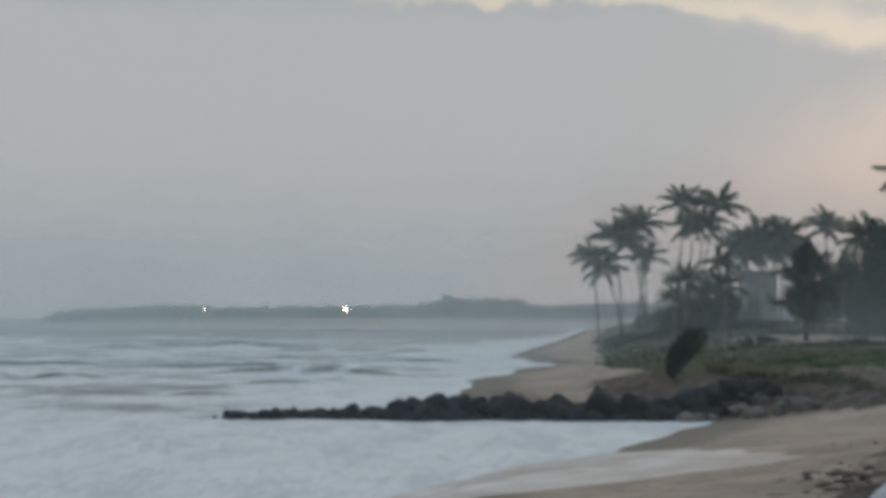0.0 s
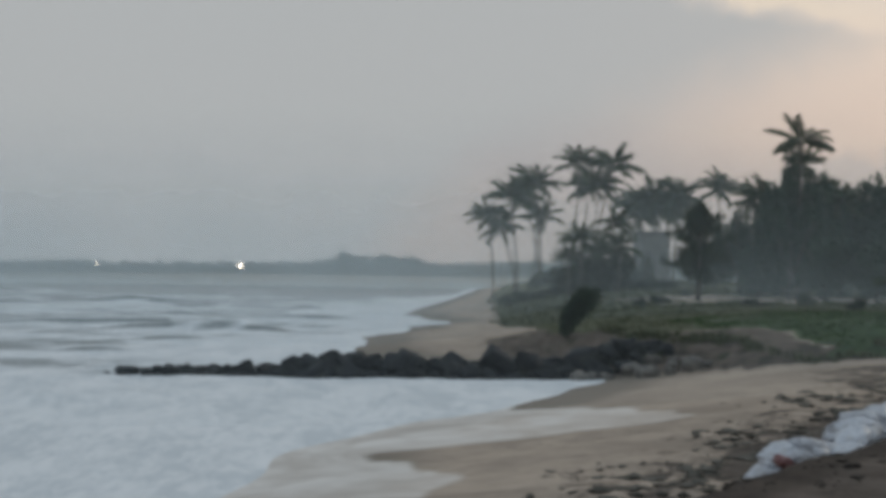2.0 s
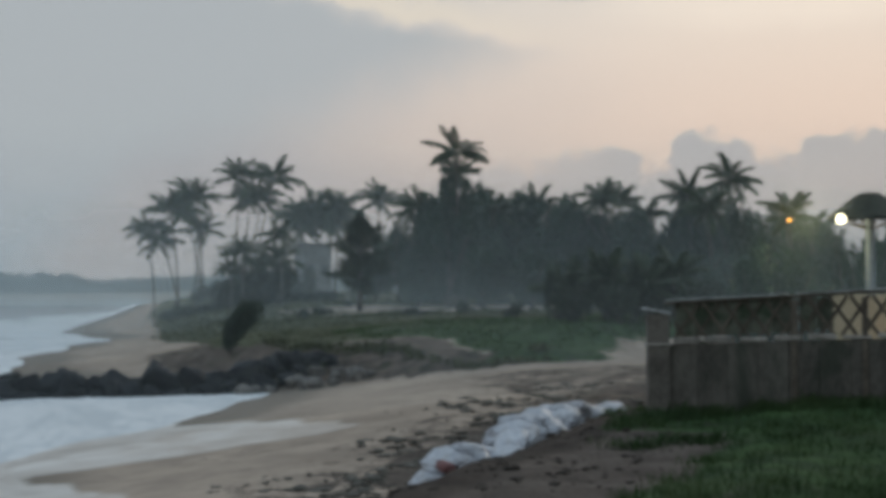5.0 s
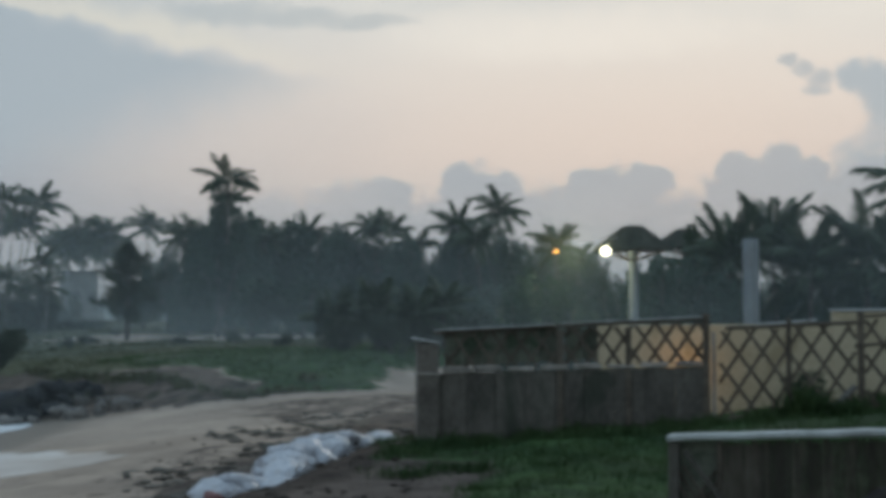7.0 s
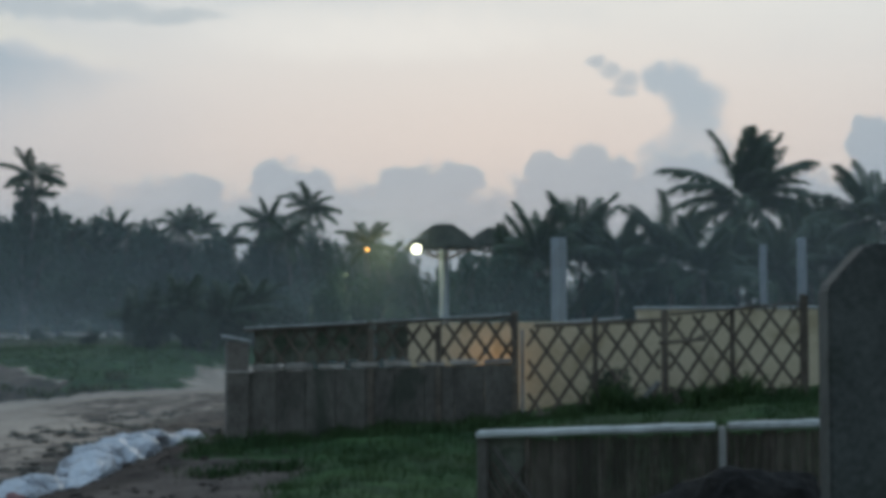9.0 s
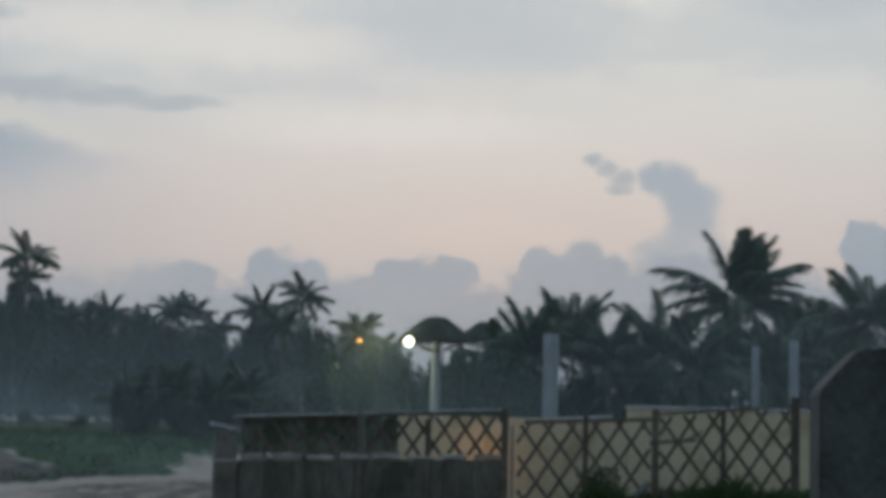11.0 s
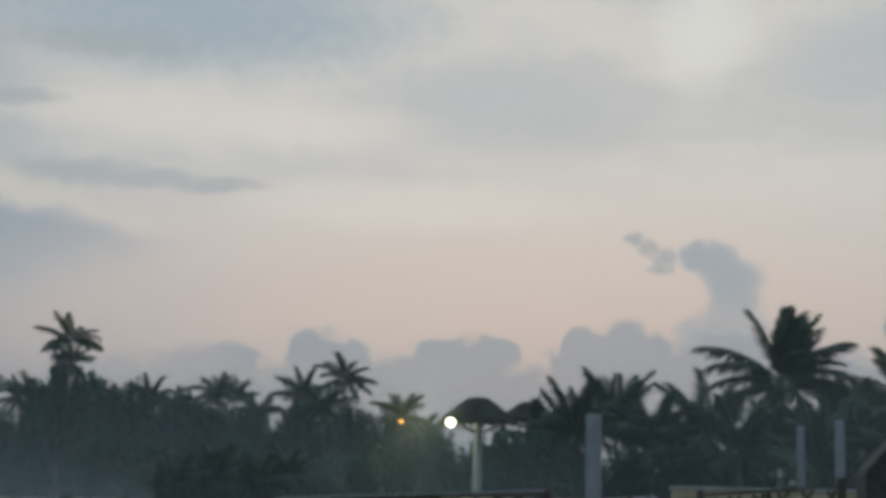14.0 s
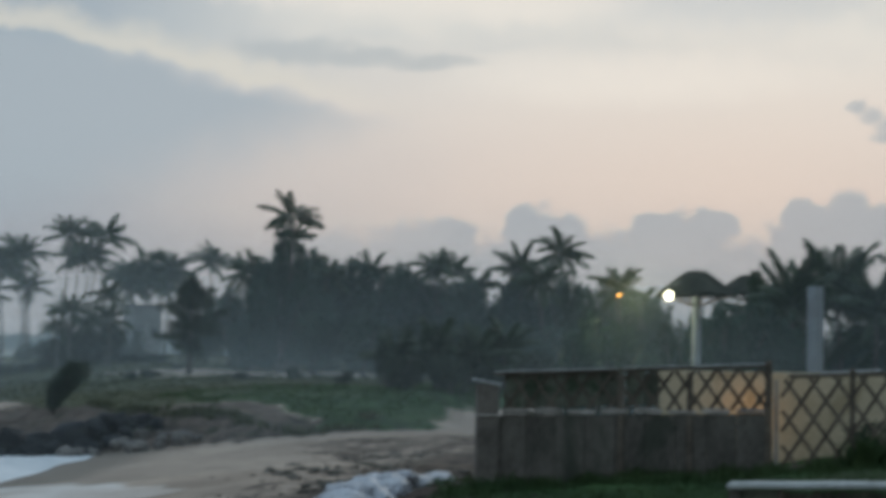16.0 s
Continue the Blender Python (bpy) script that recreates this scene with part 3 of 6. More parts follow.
    earth = ramp(x - 0.22 * (y - 50) + 0.8 * lumps(x, y, 3.0, 16), 13.2, 16.2) * ramp(y, 69, 64) * ramp(y, 42, 47)
    soil = np.maximum(soil, 0.54 * earth)
    scarp = np.maximum(near_field * ramp(edge, -1.5, -0.5), earth)
    dry = ramp(lumps(x, y * 0.7, 13.0, 17), -0.05, 0.35) * ramp(y, 92, 108) * ramp(x, 16, 24) * ramp(y, 170, 150)
    turf = turf * (1 - 0.35 * dry)
    bare = ramp(x, 11.5, 13.5) * ramp(x + 0.9 * lumps(x, y, 4.0, 18), 22.5, 19.8) * ramp(y + 1.6 * lumps(x, y, 5.0, 19), 84.0, 80.5) * ramp(y, 58, 64)
    turf = turf * (1 - bare)
    soil = np.maximum(soil, 0.80 * bare * near_field * ramp(edge, -0.8, 0.4))
    path = ramp(y + 5 * lumps(x, y, 9.0, 20), 116, 128) * ramp(y, 175, 160) * ramp(x, 20, 27) * ramp(x, 62, 52)
    turf = turf * (1 - 0.55 * path)
    wet = ramp(z, 0.75, 0.05)
    # sheets of water left by the last wave; their sky sheen is put into the colour
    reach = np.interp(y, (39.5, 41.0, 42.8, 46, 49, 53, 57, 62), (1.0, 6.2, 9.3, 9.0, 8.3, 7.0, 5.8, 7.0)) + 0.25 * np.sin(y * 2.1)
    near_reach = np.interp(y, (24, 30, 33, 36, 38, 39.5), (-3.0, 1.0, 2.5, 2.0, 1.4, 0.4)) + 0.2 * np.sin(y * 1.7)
    film_sheen = np.maximum(ramp(x - reach, 0.5, -0.5) * ramp(y - 0.08 * x, 39.6, 41.2) * ramp(y, 70, 62), ramp(x - near_reach, 0.4, -0.4) * ramp(y, 39.8, 38.6))
    film_sheen = np.maximum(film_sheen, ramp(x + 0.1 * np.abs(y - 39.5), 1.4, 0.2) * ramp(y, 45, 42))
    return z, turf * ramp(y, 1400, 900), soil, wet, film_sheen, scarp


def ground_at(x, y):
    return float(land(x, y)[0])


def spaced(fine, lo, hi, far_lo, far_hi, grow=1.12):
    """Even steps from lo to hi, ever wider ones beyond."""
    mid = list(np.arange(lo, hi + 1e-6, fine))
    step, v, out = fine, hi, []
    while v < far_hi:
        step *= grow
        v += step
        out.append(v)
    step, v, before = fine, lo, []
    while v > far_lo:
        step *= grow
        v -= step
        before.append(v)
    return np.array(before[::-1] + mid + out)


def sheet(name, xs, ys, height, mat, fields=()):
    gx, gy = np.meshgrid(xs, ys)
    z = height(gx, gy)
    nx, ny = len(xs), len(ys)
    verts = np.column_stack([gx.ravel(), gy.ravel(), z.ravel()])
    i = np.arange(nx * ny).reshape(ny, nx)
    quads = np.column_stack([i[:-1, :-1].ravel(), i[:-1, 1:].ravel(), i[1:, 1:].ravel(), i[1:, :-1].ravel()])
    me = bpy.data.meshes.new(name)
    me.from_pydata(verts.tolist(), [], quads.tolist())
    me.materials.append(mat)
    me.shade_smooth()
    for key, values in fields:
        me.attributes.new(key, "FLOAT", "POINT").data.foreach_set("value", np.asarray(values(gx, gy), np.float32).ravel())
    return new(name, me)


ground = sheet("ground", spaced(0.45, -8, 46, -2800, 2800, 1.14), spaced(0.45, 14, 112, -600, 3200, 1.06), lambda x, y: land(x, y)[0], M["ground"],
               [(k, (lambda x, y, j=j: land(x, y)[j])) for j, k in ((1, "turf"), (2, "soil"), (3, "wet"), (4, "film_sheen"), (5, "scarp"))])
tagged(ground, "sandy beach with a grassy bank and brown dune scarp", "beach", kind="structure")


def breakers():
    """Short steep waves scattered over the bay: place, half length, height."""
    rng = random.Random(41)
    out = [(-9.5, 139, 2.6, 0.75), (-6.2, 137, 2.0, 0.5), (-14.5, 141, 3.4, 0.45), (-1.5, 148, 2.2, 0.4), (-4.0, 225, 2.8, 0.5), (-19.0, 232, 4.0, 0.5),
           (-17.5, 152, 13.0, 0.55), (-72.0, 385, 14.0, 0.8), (-58.0, 384, 6.0, 0.9), (-13.0, 61, 4.0, 0.12), (-6.5, 52.5, 1.4, 0.10), (-28.0, 123, 1.6, 0.5), (-11.0, 117, 2.4, 0.35), (-38.0, 156, 9.0, 0.5), (-9.0, 60, 5.0, 0.16), (-3.0, 176, 5.0, 0.5), (-34.0, 262, 16.0, 0.6), (-8.0, 300, 8.0, 0.5), (-100.0, 372, 16.0, 0.9)]
    for i in range(46):
        y = 96 + 330 * rng.random() ** 1.3
        x = float(shore(y)) - 7 - rng.random() * (20 + 0.34 * y)
        out.append((x, y, rng.uniform(1.2, 3.6) * (0.7 + y / 300), rng.uniform(0.12, 0.38) * (0.8 + y / 500)))
    return out


BREAKERS = breakers()


def surf(x, y):
    """Height of the short waves, the bare water of their faces and the foam on and before them."""
    rise, bare, white = np.zeros_like(x), np.zeros_like(x), np.zeros_like(x)
    bend = 1.2 * lumps(x, y, 9.0, 26)
    for cx, cy, half, tall in BREAKERS:
        length = np.exp(-(np.abs(x - cx) / half) ** 3)
        d = y - cy + bend - 0.12 * (x - cx)
        thick = 1.5 * (0.7 + cy / 250)
        rise = rise + tall * length * np.where(d < 0, np.exp(-(d / thick) ** 2), np.exp(-(d / (3.2 * thick)) ** 2))
        bare = np.maximum(bare, min(1.0, 2.5 * tall) * length * np.exp(-((d + 0.55 * thick) / (0.75 * thick)) ** 2))
        white = np.maximum(white, length * np.maximum(np.exp(-((d + 2.6 * thick) / (1.2 * thick)) ** 2), 0.8 * np.exp(-((d - 0.8 * thick) / (0.8 * thick)) ** 2)))
    return rise, bare, white


def swell(x, y):
    """Height of the surf: low swell, short steep waves on it, flat over the shallows."""
    out = (shore(y) - x) * 0.88
    warp = 3.0 * lumps(x, y, 60.0, 21) + 1.2 * lumps(x, y, 18.0, 22)
    crest = np.maximum(np.sin(math.tau * (y + 0.10 * x + warp) / 27.0), 0.0) ** 3
    patch = np.clip(0.3 + 1.5 * lumps(x * 1.9, y * 1.2, 30.0, 23), 0.0, 1.2)
    amp = 0.42 * ramp(out, 6, 40) * ramp(y, 60, 125) * patch
    z = amp * crest + surf(x, y)[0] * ramp(out, 3, 9) + 0.09 * lumps(x, y, 6.0, 24) * ramp(out, 3, 15) + 0.04 * lumps(x, y, 2.2, 25) * ramp(out, 1, 8)
    return z * ramp(y, 1500, 900) + 0.06 * ramp(out, 4, -2)


def froth(x, y):
    out = (shore(y) - x) * 0.88
    rise, bare, white = surf(x, y)
    patch = 0.55 * lumps(x, y * 0.8, 14.0, 27) + 0.35 * lumps(x, y * 0.6, 5.0, 28)
    far = ramp(y, 80, 110)
    return 0.42 - 0.04 * far + 0.34 * ramp(out, 16, 4) + 0.9 * ramp(out, 3, 0.3) + 0.22 * ramp(y, 95, 60) + patch * (0.30 + 0.30 * far) - 0.55 * ramp(y, 230, 560) - 0.75 * bare + 1.3 * white + 0.15 * ramp(y, 90, 74)


sea = sheet("water", spaced(0.6, -42, 14, -2800, 160, 1.10), spaced(0.5, 26, 260, -80, 3300, 1.035), swell, M["sea"], [("foam", froth)])
tagged(sea, "grey foamy sea with low breaking waves", "sea", kind="structure")


# ---------------------------------------------------------------- far shore
def headland():
    """A low wooded point across the bay, lumpy along its skyline."""
    heads = (-13.5, -12.9, -11.8, -9.3, -7, -5.4, -2.7, -0.8, -0.2, 0.1, 0.5, 1.0, 1.6, 2.6, 3.2, 3.6, 4.7, 7, 10, 14)
    tops = (-0.2, 0.20, 0.30, 0.44, 0.36, 0.42, 0.44, 0.50, 0.62, 0.80, 0.76, 0.68, 0.73, 0.68, 0.50, 0.46, 0.55, 0.62, 0.7, 0.7)
    verts, faces = [], []
    cols, rows = 1500, 5
    rng = random.Random(4)
    for i in range(cols):
        a = -15 + 29 * i / (cols - 1)
        h = 1530 * math.tan(radians(float(np.interp(a, heads, tops)))) + 4.5
        h += 2.4 * noise.noise(Vector((a * 2.2, 0, 0))) + 3.6 * noise.noise(Vector((a * 5.0, 3, 0))) + 3.4 * noise.noise(Vector((a * 16.0, 5, 0))) + 2.6 * noise.noise(Vector((a * 40.0, 7, 0))) + rng.uniform(-0.8, 0.8)
        for j in range(rows):
            d = 1530 + (0, -4, 2, 18, 60)[j] + 5 * noise.noise(Vector((a * 4, j, 1)))
            z = (-0.5, 0.45, 0.8, 1.0, 0.7)[j] * h if j else -1.0
            verts.append((d * math.sin(radians(a)), d * math.cos(radians(a)), z))
    for i in range(cols - 1):
        for j in range(rows - 1):
            q = i * rows + j
            faces.append((q, q + rows, q + rows + 1, q + 1))
    return tagged(new("backdrop", mesh_of("backdrop", verts, faces, M["far_forest"])), "low wooded headland across the bay in haze", "headland", kind="structure")


headland()


def far_light(x, y, z, r, mat, label):
    top = base("floodlight", x, y, 0.0, 0, label, "floodlight", "lights on the far shore")
    part("mast", tube([(0, 0, 0), (0, 0, z)], [0.35, 0.22], 6), M["metal"], top)
    bm = bmesh.new()
    bmesh.ops.create_icosphere(bm, subdivisions=2, radius=r)
    bmesh.ops.scale(bm, vec=(1, 0.6, 1), verts=bm.verts)
    bmesh.ops.translate(bm, vec=(0, -1.0, z), verts=bm.verts)
    part("lamp_head", bm, mat, top, "lit lamp head")
    return top


far_light(-84.6, 1494.0, 12.8, 2.0, M["far_lamp"], "bright white floodlight on the far shore")
far_light(-207.3, 1482.0, 12.6, 0.9, M["far_lamp"], "small white floodlight on the far shore")


def haze_wall(d, height, thick, low, high, bulge, shore_x=None, end_x=None, grain=0.022, start=-40, stop=70):
    """A bank of salt spray hanging across the bay."""
    verts, faces = [], []
    cols, rows = 60, 6
    for i in range(cols):
        a = radians(start + (stop - start) * i / (cols - 1))
        for j in range(rows):
            r = d + bulge * noise.noise(Vector((a * 6, j * 0.7, d)))
            verts.append((r * math.sin(a), r * math.cos(a), -2 + (height + 2) * j / (rows - 1)))
    for i in range(cols - 1):
        for j in range(rows - 1):
            q = i * rows + j
            faces.append((q, q + rows, q + rows + 1, q + 1))
    ob = new("sea_haze", mesh_of("sea_haze", verts, faces, haze_material("salt_haze", thick, low, high, shore_x, end_x, grain), True))
    ob.visible_shadow = False
    return tagged(ob, "thin grey salt spray drifting over the beach", "haze", kind="stuff")


haze_wall(46.5, 9, 0.135, 3.6, 7.0, 1.0, 17.5, 26.5, 0.16, 15, 36)
haze_wall(50.6, 30, 0.045, 0.0, 26.0, 0.5)
haze_wall(58, 18, 0.085, 4.0, 15.0, 1.0, 29.0, None, 0.12, 28, 70)
haze_wall(72, 10, 0.07, 2.0, 8.0, 1.0, 14.0, None, 0.12, 10, 27)
haze_wall(108, 30, 0.085, 0.0, 20.0, 4)
haze_wall(127, 12, 0.17, 2.0, 7.5, 3, 12.0, None, 0.022, 4, 70)
haze_wall(146, 30, 0.12, 0.0, 18.0, 3)
haze_wall(190, 40, 0.16, 1.0, 34.0, 6)
haze_wall(430, 40, 0.30, 2.0, 34.0, 8, None, -52.0, 0.012, -40, -5)
haze_wall(700, 90, 0.46, 5.0, 80.0, 20)


# ---------------------------------------------------------------- palms
def frond_mesh(seed, start, bend, hang, mat, length=1.0, pairs=32):
    """A coconut leaf of unit length along +x: a curved rib with two rows of narrow hanging leaflets."""
    rng = random.Random(seed)
    verts, faces = [], []
    rib, pitch, p = [], radians(start), Vector((0, 0, 0))
    steps = 14
    for i in range(steps + 1):
        rib.append((p.copy(), Vector((math.cos(pitch), 0, math.sin(pitch)))))
        p = p + Vector((math.cos(pitch), 0, math.sin(pitch))) * (length / steps)
        pitch -= radians(bend) / steps * (0.5 + i / steps)
    for i, (q, d) in enumerate(rib):
        r = 0.012 * (1 - 0.85 * i / steps)
        n = Vector((-d.z, 0, d.x))
        verts += [q + Vector((0, r, 0)), q - Vector((0, r, 0)), q - n * r * 1.4]
    for i in range(steps):
        for k in range(3):
            a, b = 3 * i + k, 3 * i + (k + 1) % 3
            faces.append((a, b, b + 3, a + 3))
    for i in range(pairs):
        s = 0.12 + 0.88 * i / (pairs - 1)
        f = s * steps
        k = min(int(f), steps - 1)
        q = rib[k][0].lerp(rib[k + 1][0], f - k)
        d = rib[k][1]
        size = 0.225 * math.sin(math.pi * min(0.16 + 0.72 * s, 1.0)) ** 0.8 + 0.02
        for side in (-1, 1):
            out = Vector((0, side, 0)) * 0.9 + d * (0.30 + 0.45 * s * s) + Vector((0, 0, -hang * rng.uniform(0.5, 1.4)))
            out = out.normalized() * size * rng.uniform(0.75, 1.15)
            wide = d * 0.017
            mid = q + out * 0.55
            tip = q + out + Vector((0, 0, -0.34 * size * rng.uniform(0.5, 1.5)))
            v = len(verts)
            verts += [q - wide * 0.6, q + wide * 0.6, mid + wide, mid - wide, tip]
            faces += [(v, v + 1, v + 2, v + 3), (v + 3, v + 2, v + 4)]
    return mesh_of("frond", verts, faces, mat)


FRONDS = dict(
    up=[frond_mesh(s, 0, 24 + 9 * s, 0.25, M["frond"]) for s in range(3)],
    mid=[frond_mesh(10 + s, 0, 48 + 10 * s, 0.5, M["frond"]) for s in range(3)],
    low=[frond_mesh(20 + s, 0, 36 + 10 * s, 0.8, M["frond"]) for s in range(3)],
    arch=[frond_mesh(40 + s, 0, 42 + 14 * s, 0.45, M["frond"]) for s in range(3)],
    dry=[frond_mesh(30, 0, 40, 0.9, M["dry_frond"], pairs=20)],
)


def palm(x, y, top, bx, by, size, seed, label, group, wind=12.0, count=22, lift=0.29):
    """A coconut palm: its crown at x, y, top, its foot leaning out at bx, by."""
    rng = random.Random(seed)
    foot = ground_at(bx, by)
    tree = base("palm_tree", bx, by, foot, 0, label, "palm tree", group)
    rise = max(top - foot, 0.6)
    pts, radii = [], []
    for i in range(13):
        s = i / 12
        ease = s ** 1.6
        sway = 0.25 * math.sin(s * math.pi) * rng.uniform(0.6, 1.0)
        pts.append(((x - bx) * ease + 0.3 * sway, (y - by) * ease, rise * s - (0.25 if i == 0 else 0)))
        radii.append((0.24 - 0.10 * s + (0.10 if i == 0 else 0.012 * (i % 2))) * (0.42 + 0.04 * size))
    part("trunk", tube(pts, radii, 8), M["bark"], tree, smooth=True)
    head = Vector((x - bx, y - by, rise))
    gust = Matrix.Rotation(radians(wind), 4, Vector((0, 1, 0)))
    for i in range(count):
        s = i / count
        turn = i * 137.5 + rng.uniform(-14, 14)
        if s < lift:
            kind, pitch = ("arch", rng.uniform(46, 86)) if lift < 0.3 else ("up", rng.uniform(48, 84))
        elif s < 0.42 + lift:
            kind, pitch = "mid", rng.uniform(8, 46)
        elif s < 0.96:
            kind, pitch = "low", rng.uniform(-34, 12)
        else:
            kind, pitch = "dry", rng.uniform(-75, -50)
        me = rng.choice(FRONDS[kind])
        long = size * rng.uniform(0.85, 1.12) * (0.85 if kind in ("up", "arch") else 1.0)
        m = Matrix.Translation(head) @ gust @ pose(0, 0, 0, rng.uniform(-25, 25), 0, turn) @ pose(0, 0, 0, 0, -pitch, 0) @ Matrix.Scale(long, 4)
        piece("frond", me, tree, m)
    return tree


SEASIDE = [  # crown x, y, z; foot x, y; leaf length; seed
    (20.4, 231.1, 13.2, 21.3, 231.0, 3.8, 217),
    (22.5, 234.9, 11.8, 24.7, 234.7, 3.6, 224),
    (23.2, 228.8, 15.8, 24.3, 228.7, 4.0, 231),
    (26.1, 238.6, 16.5, 28.5, 238.3, 3.9, 238),
    (26.7, 228.4, 17.6, 27.5, 228.3, 4.0, 245),
    (28.1, 234.3, 13.4, 27.1, 234.4, 3.7, 252),
    (32.8, 229.7, 20.5, 32.0, 229.8, 3.9, 259),
    (37.7, 230.9, 20.5, 34.9, 231.4, 4.0, 266),
    (35.2, 237.4, 18.0, 34.4, 237.5, 3.6, 273),
    (36.2, 233.2, 17.8, 34.8, 233.4, 3.8, 280),
]
for px, py, pz, fx, fy, size, seed in SEASIDE:
    palm(px, py, pz, fx, fy, size, seed, 'tall slender coconut palm at the edge of the beach', 'seaside palms', 8, 20)
YOUNG = [  # crown x, y, z; foot x, y; leaf length; seed
    (26.0, 180.1, 8.8, 25.9, 180.2, 2.8, 155),
    (29.8, 181.6, 10.8, 29.8, 181.6, 2.4, 162),
    (29.7, 177.5, 8.2, 29.6, 177.5, 2.8, 169),
    (24.8, 181.3, 7.2, 24.8, 181.3, 2.2, 176),
    (28.6, 183.8, 7.5, 28.6, 183.8, 2.5, 183),
    (29.6, 86.2, 4.6, 29.6, 86.2, 2.0, 501),
    (31.6, 85.0, 5.0, 31.6, 85.0, 2.2, 508),
    (33.4, 83.6, 4.7, 33.4, 83.6, 2.1, 515),
    (35.4, 84.8, 5.2, 35.4, 84.8, 2.2, 522),
]
for px, py, pz, fx, fy, size, seed in YOUNG:
    palm(px, py, pz, fx, fy, size, seed, 'short bushy coconut palm under the taller ones', 'young palms', 8, 20, 0.32)
GROVE = [  # crown x, y, z; foot x, y; leaf length; seed
    (37.8, 211.7, 14.1, 38.9, 211.4, 3.70, 155),
    (38.9, 208.4, 15.3, 39.4, 208.3, 3.70, 162),
    (41.6, 205.8, 15.2, 41.1, 205.9, 3.80, 169),
    (42.2, 215.9, 14.1, 42, 216, 3.60, 176),
    (40.2, 210.6, 13.4, 40.5, 210.5, 3.60, 401),
    (38.4, 214.5, 13.0, 39, 214.4, 3.50, 408),
    (40.9, 206.4, 14.2, 40.4, 206.5, 3.50, 415),
    (45.4, 199.9, 15.7, 45.1, 200, 3.40, 183),
    (42.1, 169.9, 13.0, 42.3, 169.8, 2.85, 190),
    (42.8, 154.2, 15.7, 43, 154.1, 2.38, 197),
    (51.3, 156.8, 12.8, 51.6, 156.7, 2.85, 204),
    (55.5, 150, 13.2, 55.3, 150.1, 2.66, 211),
    (59.9, 157, 13.4, 60.1, 156.9, 2.56, 218),
    (59, 137.9, 12.8, 59.3, 137.8, 2.85, 225),
]
for px, py, pz, fx, fy, size, seed in GROVE:
    palm(px, py, pz, fx, fy, size, seed, 'coconut palm in the hazy grove behind the bank', 'grove palms', 8, 21)
LONE = [  # crown x, y, z; foot x, y; leaf length; seed
    (40.5, 146.5, 17.0, 40.2, 146.6, 3.3, 124),
]
for px, py, pz, fx, fy, size, seed in LONE:
    palm(px, py, pz, fx, fy, size, seed, 'tall wind-blown coconut palm rising over the grove', 'grove palms', 6, 15)
GROVE_EAST = [  # crown x, y, z; foot x, y; leaf length; seed
    (61.5, 134.6, 14.1, 61.2, 134.7, 3.00, 310),
    (58.5, 146.8, 11.4, 58.5, 146.8, 2.56, 317),
    (47.7, 95.7, 9.1, 47.8, 95.6, 2.10, 324),
    (56.6, 128, 11.2, 56.8, 128, 2.85, 331),
    (46, 153.3, 12.0, 46, 153.3, 2.75, 338),
    (55.7, 158.5, 11.8, 55.4, 158.6, 2.75, 345),
    (41.9, 164.8, 13.1, 42.1, 164.7, 2.85, 352),
    (53.9, 105, 8.6, 54, 104.9, 2.18, 359),
]
for px, py, pz, fx, fy, size, seed in GROVE_EAST:
    palm(px, py, pz, fx, fy, size, seed, 'coconut palm in the dark grove beyond the fence', 'grove palms', 10, 20)
GARDEN = [  # crown x, y, z; foot x, y; leaf length; seed
    (35.2, 55.8, 6.65, 35.1, 55.9, 2.79, 186),
    (37.7, 56.6, 7.15, 37.8, 56.5, 2.88, 193),
    (37.8, 54.1, 6.35, 37.7, 54.2, 2.70, 200),
    (39.5, 52.9, 6.75, 39.4, 53, 2.88, 207),
    (39.2, 50.6, 6.05, 39.2, 50.6, 2.60, 214),
    (42.1, 58.4, 5.95, 42.1, 58.4, 2.60, 221),
    (52.8, 60.1, 7.25, 52.8, 60.1, 2.98, 228),
    (48.1, 50.8, 8.35, 48.2, 50.8, 3.07, 235),
    (37.5, 61.5, 6.25, 37.5, 61.5, 2.51, 242),
    (51.3, 56.1, 6.65, 51.3, 56.1, 2.79, 249),
    (49.1, 58, 6.55, 49.1, 58, 2.79, 256),
    (51.5, 63.8, 6.95, 51.5, 63.8, 2.79, 263),
    (51.2, 61.5, 6.45, 51.2, 61.5, 2.70, 270),
    (56.1, 62.5, 8.05, 56.1, 62.5, 2.88, 277),
]
for px, py, pz, fx, fy, size, seed in GARDEN:
    palm(px, py, pz, fx, fy, size, seed, 'leafy coconut palm behind the garden pillars', 'garden palms', 14, 22, 0.42)


